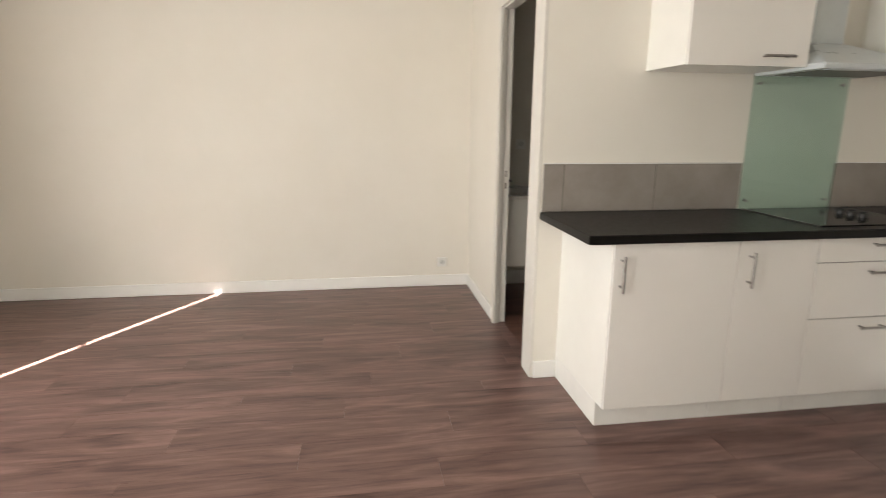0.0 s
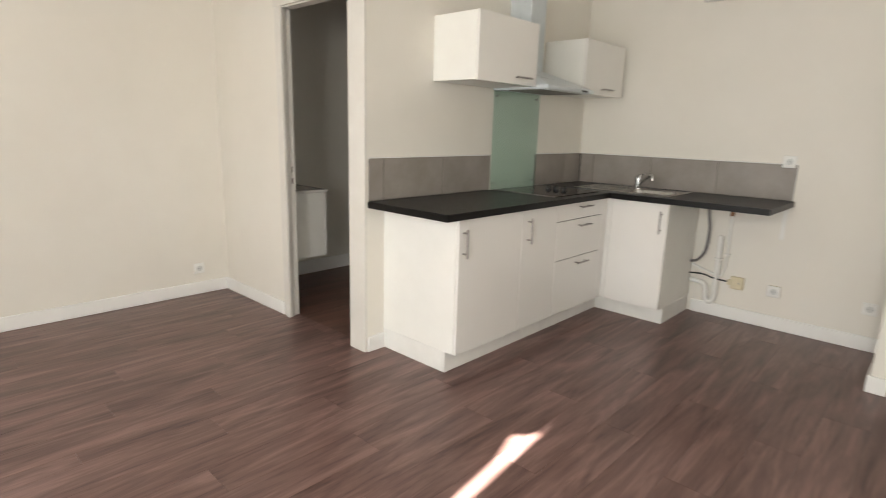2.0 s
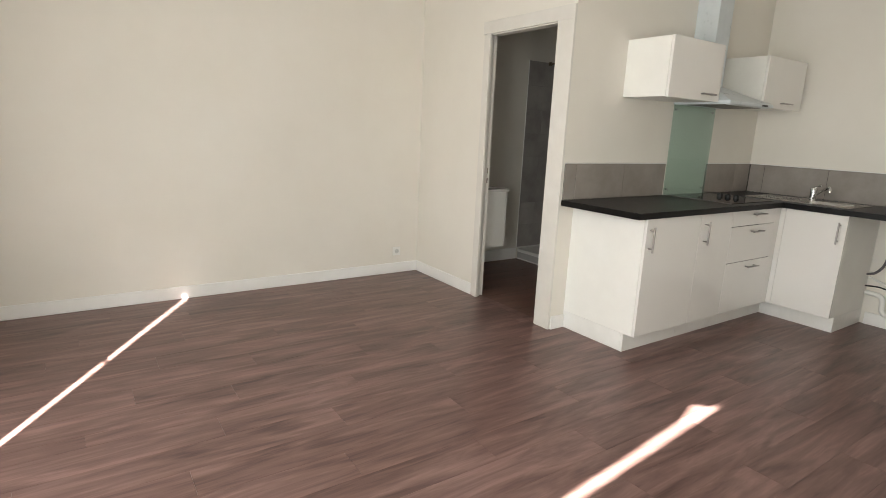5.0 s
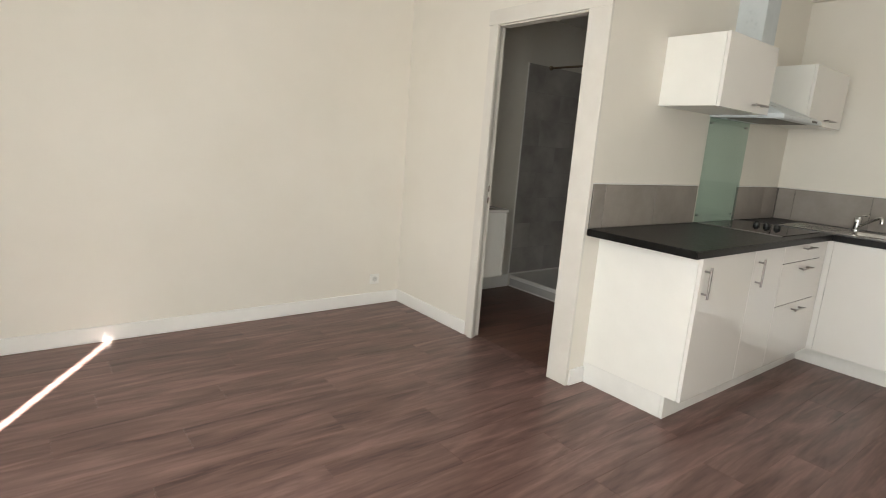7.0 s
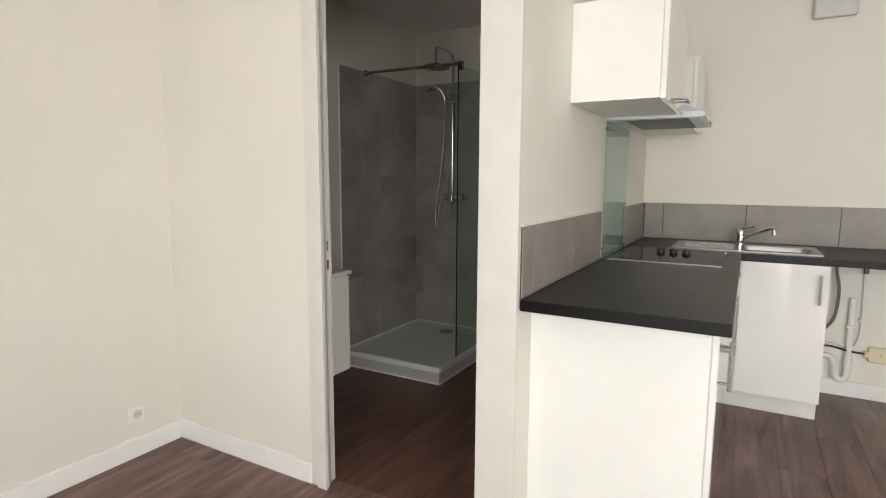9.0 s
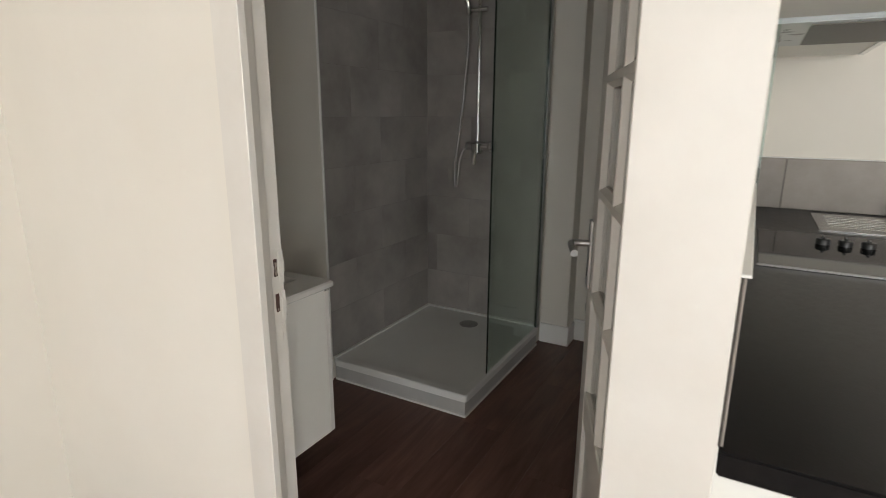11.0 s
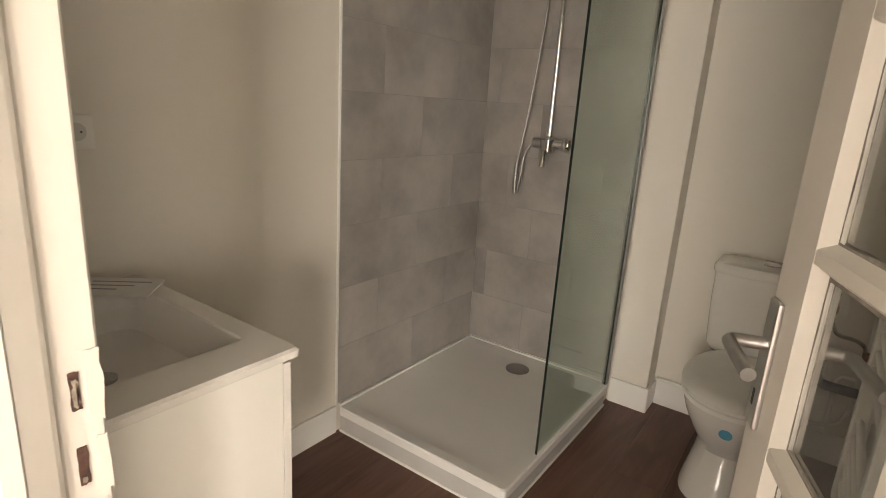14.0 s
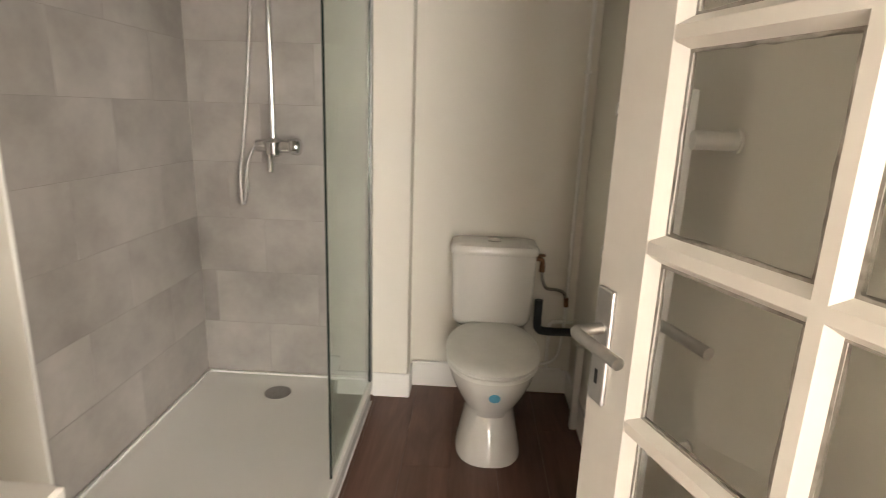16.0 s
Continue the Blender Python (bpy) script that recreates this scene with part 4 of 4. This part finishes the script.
part("rain_head", loft([(MX - 0.262, MY, 2.098, 0.10, 0.10, 2), (MX - 0.262, MY, 2.106, 0.102, 0.102, 2), (MX - 0.262, MY, 2.114, 0.09, 0.09, 2), (MX - 0.262, MY, 2.125, 0.03, 0.03, 2), (MX - 0.262, MY, 2.14, 0.016, 0.016, 2)], 36), BRASS, sh)
part("wall_bracket", tube([(MX, MY, 1.965), (2.1923, MY, 1.965)], 0.012, 12), CHROME, sh)
sl = part("slider", tube([(MX, MY - 0.045, 1.895), (MX, MY + 0.075, 1.895)], 0.013, 14), CHROME, sh)
part("slider_knob", disc(MX - 0.002, MY - 0.03, 1.962, 0.017, 0.02, "x", 18, 0.003), CHROME, sl)
part("hand_shower", tube([(MX - 0.01, MY + 0.062, 1.87), (MX - 0.012, MY + 0.065, 1.92), (MX - 0.03, MY + 0.085, 1.975), (MX - 0.05, MY + 0.125, 2.005), (MX - 0.058, MY + 0.15, 2.003)], 0.0135, 14, 5), CHROME, sh)
part("spray_face", turned(loft([(0, 0, 0, 0.036, 0.036, 2), (0, 0, 0.012, 0.038, 0.038, 2), (0, 0, 0.03, 0.02, 0.02, 2)], 24), Matrix.Translation((MX - 0.072, MY + 0.155, 1.985)) @ Matrix.Rotation(radians(-35), 4, "Y")), CHROME, sh)
part("hose", tube([(MX - 0.01, MY + 0.062, 1.87), (MX - 0.012, MY + 0.066, 1.70), (MX - 0.02, MY + 0.085, 1.45), (MX - 0.03, MY + 0.11, 1.20), (MX - 0.035, MY + 0.135, 1.02), (MX - 0.035, MY + 0.135, 0.945), (MX - 0.035, MY + 0.118, 0.935), (MX - 0.035, MY + 0.108, 0.99), (MX - 0.03, MY + 0.10, 1.09), (MX - 0.02, MY + 0.075, 1.155), (MX, MY + 0.045, MZ + 0.005)], 0.0062, 12, 16, ribs=0.0009), STEELHOSE, sh)

part("hose_ferrule", tube([(MX - 0.034, MY + 0.128, 1.075), (MX - 0.035, MY + 0.130, 1.03), (MX - 0.035, MY + 0.129, 0.965), (MX - 0.035, MY + 0.127, 0.935)], 0.0105, 14, 4), STEELHOSE, sh)

van = thing("washbasin_unit", (0.29, 1.4, 0.33), "white wall-hung washbasin cabinet with moulded basin top", "washbasin")
VY0, VY1 = 1.100, 1.690
b = box(0.0705, 0.4678, VY0 + 0.0185, VY1 - 0.0185, 0.3325, 0.735)
part("cabinet", b, MELAMINE, van)
for y in (VY0, VY1 - 0.018):
    part("side_panel", box(0.0705, 0.468, y, y + 0.018, 0.332, 0.8245, 0.0008), MELAMINE, van)
part("drawer_front", box(0.4695, 0.4875, VY0 + 0.001, VY1 - 0.001, 0.332, 0.815, 0.0015, seg=2), LACQUER, van)
WX0, WX1, WY0, WY1, WZ = 0.0705, 0.500, 1.087, 1.703, 0.846
vx, vy, vrx, vry = (WX0 + WX1) / 2, (WY0 + WY1) / 2, (WX1 - WX0) / 2, (WY1 - WY0) / 2
ux, uy, urx, ury = 0.312, 1.402, 0.138, 0.215
part("basin_top", loft([(vx, vy, WZ - 0.021, vrx - 0.004, vry - 0.004, 60), (vx, vy, WZ - 0.018, vrx, vry, 60), (vx, vy, WZ - 0.005, vrx, vry, 60), (vx, vy, WZ, vrx - 0.005, vry - 0.005, 50),
                        (ux, uy, WZ, urx, ury, 22), (ux, uy, WZ - 0.004, urx - 0.003, ury - 0.003, 20), (ux - 0.003, uy, WZ - 0.04, urx - 0.010, ury - 0.016, 13), (ux - 0.008, uy, WZ - 0.078, urx - 0.026, ury - 0.045, 7),
                        (ux - 0.018, uy, WZ - 0.094, urx - 0.060, ury - 0.10, 4), (ux - 0.034, uy, WZ - 0.099, 0.03, 0.03, 2)], 96, "end", 16), CERAMIC, van)
part("drain", loft([(0.278, 1.400, WZ - 0.0985, 0.026, 0.026, 2), (0.278, 1.400, WZ - 0.093, 0.026, 0.026, 2), (0.278, 1.400, WZ - 0.091, 0.02, 0.02, 2)], 24), STEELHOSE, van)
tp = part("basin_tap", loft([(0.135, 1.395, WZ, 0.024, 0.024, 2), (0.135, 1.395, WZ + 0.01, 0.024, 0.024, 2), (0.135, 1.395, WZ + 0.02, 0.019, 0.019, 2), (0.135, 1.395, WZ + 0.10, 0.018, 0.018, 2), (0.135, 1.395, WZ + 0.115, 0.014, 0.014, 2)], 20), CHROME, van, "small chrome basin mixer")
part("spout", tube([(0.14, 1.395, WZ + 0.06), (0.20, 1.395, WZ + 0.085), (0.245, 1.395, WZ + 0.08)], 0.010, 12, 4), CHROME, tp)

leaflet = thing("paper_leaflet", (0.39, 1.62, WZ), "white printed paper booklet lying across the washbasin corner", "paper")
LM = Matrix.Translation((0.427, 1.518, WZ + 0.0008)) @ Matrix.Rotation(radians(132), 4, "Z") @ Matrix.Rotation(radians(-2.5), 4, "X")
part("sheet", turned(box(0.0, 0.21, -0.105, 0.0, 0.0, 0.0022), LM), PAPER, leaflet)
part("cover", turned(box(-0.002, 0.211, -0.107, 0.001, 0.0024, 0.0036, 0.0004), LM @ Matrix.Rotation(radians(-1.2), 4, "X")), PAPER, leaflet)
for i in range(3):
    part("print_line", turned(box(0.02 + 0.03 * i, 0.15, -0.085 + 0.022 * i, -0.079 + 0.022 * i, 0.0037, 0.0040), LM @ Matrix.Rotation(radians(-1.2), 4, "X")), INK, leaflet)

# toilet
wc = thing("toilet", (2.0, 0.472, 0.0), "white ceramic close-coupled toilet with closed lid and blue sticker", "toilet")
CY = 0.472
part("bowl", loft([(1.945, CY, 0.0, 0.186, 0.132, 2.6), (1.945, CY, 0.02, 0.184, 0.130, 2.6), (1.955, CY, 0.10, 0.160, 0.112, 2.5), (1.965, CY, 0.18, 0.150, 0.102, 2.4), (1.960, CY, 0.22, 0.175, 0.112, 2.3),
                   (1.955, CY, 0.27, 0.212, 0.140, 2.2), (1.955, CY, 0.32, 0.236, 0.162, 2.2), (1.958, CY, 0.36, 0.250, 0.174, 2.2), (1.958, CY, 0.383, 0.252, 0.176, 2.2)], 48), CERAMIC, wc)
part("outlet_foot", loft([(2.20, CY, 0.0, 0.13, 0.095, 4), (2.20, CY, 0.20, 0.12, 0.085, 4), (2.21, CY, 0.33, 0.15, 0.12, 4), (2.23, CY, 0.399, 0.142, 0.150, 5)], 32), CERAMIC, wc)
part("seat", loft([(1.952, CY, 0.384, 0.262, 0.182, 2.25), (1.952, CY, 0.399, 0.264, 0.184, 2.25), (1.952, CY, 0.403, 0.260, 0.180, 2.25)], 48), PLASTIC, wc)
part("lid", loft([(1.952, CY, 0.405, 0.262, 0.183, 2.25), (1.952, CY, 0.418, 0.266, 0.186, 2.25), (1.952, CY, 0.428, 0.256, 0.176, 2.25), (1.952, CY, 0.434, 0.20, 0.13, 2.2), (1.952, CY, 0.436, 0.05, 0.04, 2)], 48), PLASTIC, wc)
part("cistern", loft([(2.285, CY, 0.3995, 0.075, 0.150, 6), (2.278, CY, 0.420, 0.089, 0.162, 7), (2.275, CY, 0.44, 0.097, 0.172, 7), (2.275, CY, 0.60, 0.103, 0.181, 7), (2.275, CY, 0.735, 0.106, 0.184, 7)], 48), CERAMIC, wc)
part("cistern_lid", loft([(2.272, CY, 0.737, 0.110, 0.188, 6), (2.272, CY, 0.742, 0.113, 0.192, 6), (2.272, CY, 0.762, 0.113, 0.192, 6), (2.272, CY, 0.775, 0.106, 0.184, 6), (2.272, CY, 0.782, 0.08, 0.15, 5)], 48), CERAMIC, wc)
part("flush_button", loft([(2.26, CY, 0.782, 0.030, 0.030, 2), (2.26, CY, 0.788, 0.030, 0.030, 2), (2.26, CY, 0.790, 0.024, 0.024, 2)], 24), CHROME, wc)
part("sticker", turned(loft([(0, 0, 0, 0.021, 0.021, 2), (0, 0, 0.0012, 0.021, 0.021, 2)], 28), Matrix.Translation((1.7185, CY - 0.006, 0.318)) @ Matrix.Rotation(radians(-108), 4, "Y")), STICKER, wc)

wp = thing("toilet_supply", (2.33, 0.25, 0.5), "brass valve and bent supply pipe beside the cistern", "pipe")
part("valve", tube([(2.30, 0.292, 0.698), (2.30, 0.262, 0.698), (2.30, 0.252, 0.688), (2.30, 0.250, 0.655)], 0.011, 12, 3), COPPER, wp)
part("valve_tap", box(2.285, 2.315, 0.240, 0.278, 0.712, 0.720, 0.003), COPPER, wp)
part("valve_nut", tube([(2.30, 0.250, 0.668), (2.30, 0.250, 0.640)], 0.0145, 6), COPPER, wp)
part("flexible_pipe", tube([(2.30, 0.250, 0.655), (2.30, 0.246, 0.605), (2.31, 0.222, 0.560), (2.33, 0.170, 0.548), (2.345, 0.135, 0.528), (2.345, 0.122, 0.49)], 0.0075, 10, 6), STEEL, wp)
part("elbow", tube([(2.345, 0.123, 0.505), (2.345, 0.120, 0.463)], 0.011, 12), COPPER, wp)
part("pipe_run", tube([(2.345, 0.120, 0.468), (2.345, 0.126, 0.30), (2.345, 0.15, 0.20), (2.35, 0.22, 0.165), (2.36, 0.30, 0.165)], 0.008, 10, 5), PLASTIC, wp)
solo("waste_elbow", tube([(2.30, 0.253, 0.505), (2.30, 0.253, 0.40), (2.30, 0.246, 0.368), (2.30, 0.216, 0.355), (2.30, YB0 + 0.0005, 0.355)], 0.019, 16, 5), DARKPIPE, "dark grey plastic pipe elbow beside the cistern", "pipe")
p = thing("white_pipes", (2.36, 0.2, 0.12), "thin white painted pipes along the bathroom corner", "pipe")
part("pipe_run", tube([(XB - 0.018, 0.115, 0.38), (XB - 0.018, 0.112, ZB - 0.0005)], 0.0085, 10), TRIM, p)
part("pipe_run", tube([(XB - 0.020, 0.834, 0.131), (XB - 0.020, 0.115, 0.131)], 0.0085, 10), TRIM, p)
part("pipe_run", tube([(XB - 0.018, 0.185, 0.132), (XB - 0.018, 0.185, 0.36), (XB - 0.018, 0.17, 0.375), (XB - 0.018, 0.075, 0.375)], 0.0085, 10), TRIM, p)
part("pipe_clip", box(XB - 0.032, XB - 0.0004, 0.098, 0.128, 1.50, 1.512, 0.002), TRIM, p)

tank = thing("water_heater", (2.125, 0.50, 1.88), "white cylindrical water heater with a dark underside", "water heater")
part("tank", loft([(2.125, 0.50, 1.9400, 0.236, 0.236, 2), (2.125, 0.50, 1.9500, 0.245, 0.245, 2), (2.125, 0.50, 2.42, 0.245, 0.245, 2)], 48), TANKM, tank)
part("base_ring", loft([(2.125, 0.50, 1.9230, 0.22, 0.22, 2), (2.125, 0.50, 1.9270, 0.238, 0.238, 2), (2.125, 0.50, 1.9395, 0.24, 0.24, 2)], 48), TANKM, tank)
part("base_cover", loft([(2.125, 0.50, 1.9190, 0.20, 0.20, 2), (2.125, 0.50, 1.9228, 0.216, 0.216, 2)], 40), TANKBASE, tank)
for y in (0.45, 0.55):
    part("connection", tube([(2.16, y, 1.919), (2.16, y, 1.87), (2.20, y, 1.85), (2.36, y, 1.85), (2.385, y, 1.85)], 0.011, 12), COPPER if y < 0.5 else TRIM, tank)

rad = thing("towel_radiator", (1.29, 0.16, 0.36), "white tubular towel radiator on the wall behind the door", "radiator")
for x in (1.050, 1.500):
    part("collector", box(x, x + 0.036, 0.150, 0.186, 0.36, 1.383, 0.006, seg=2), TRIM, rad)
for i in range(16):
    z = 0.42 + 0.044 * i + (0.12 if i > 9 else 0) + (0.10 if i > 4 else 0)
    part("rung", tube([(1.085, 0.170, z), (1.501, 0.170, z)], 0.0095, 10), TRIM, rad)
for x in (1.034, 1.552):
    for z in (0.60, 1.286):
        m = part("wall_mount", tube([(x, YB0 + 0.0004, z), (x, 0.160, z)], 0.0185, 18), PLASTIC, rad)
        part("wall_rose", disc(x, YB0 + 0.0064, z, 0.024, 0.006, "y", 20, 0.001), PLASTIC, m)
for x in (1.104, 1.480):
    for z in (0.943, 1.345):
        part("front_cap", disc(x, 0.201, z, 0.0165, 0.022, "y", 18, 0.003), PLASTIC, rad)
solo("pipe_cover", box(2.06, 2.09, YB0 + 0.0125, 0.112, 0.0005, 0.385, 0.003), PLASTIC, "low white plastic pipe cover against the wall", "pipe cover")

# ---- floor planks, laid along x ----
fl = bpy.data.objects["floor"]
rng = random.Random(7)
PW, PL = 0.184, 1.22
def planks(x0, x1, y0, y1, first, mat=FLOOR):
    y, row = y0, first
    while y < y1 - 0.002:
        yb = min(y + PW, y1)
        x = x0 - (row * 0.43 % 1.0) * PL - rng.uniform(0, 0.1)
        while x < x1:
            a, c = max(x, x0), min(x + PL, x1)
            if c - a > 0.02:
                part("plank", box(a + 0.0004, c - 0.0004, y + 0.0004, yb - 0.0004, -0.004, 0.0, 0.0004), mat, fl)
            x += PL
        y, row = yb, row + 1
planks(XW, XE, YS, 0.0, 0)
planks(XW, 0.0, 0.0, YN, 20)
planks(0.07, XB, YB0, YB1, 31, WARMLITFLOOR)
part("plank", box(0.0, 0.07, 0.115, 0.868, -0.004, 0.0, 0.0005), FLOOR, fl)
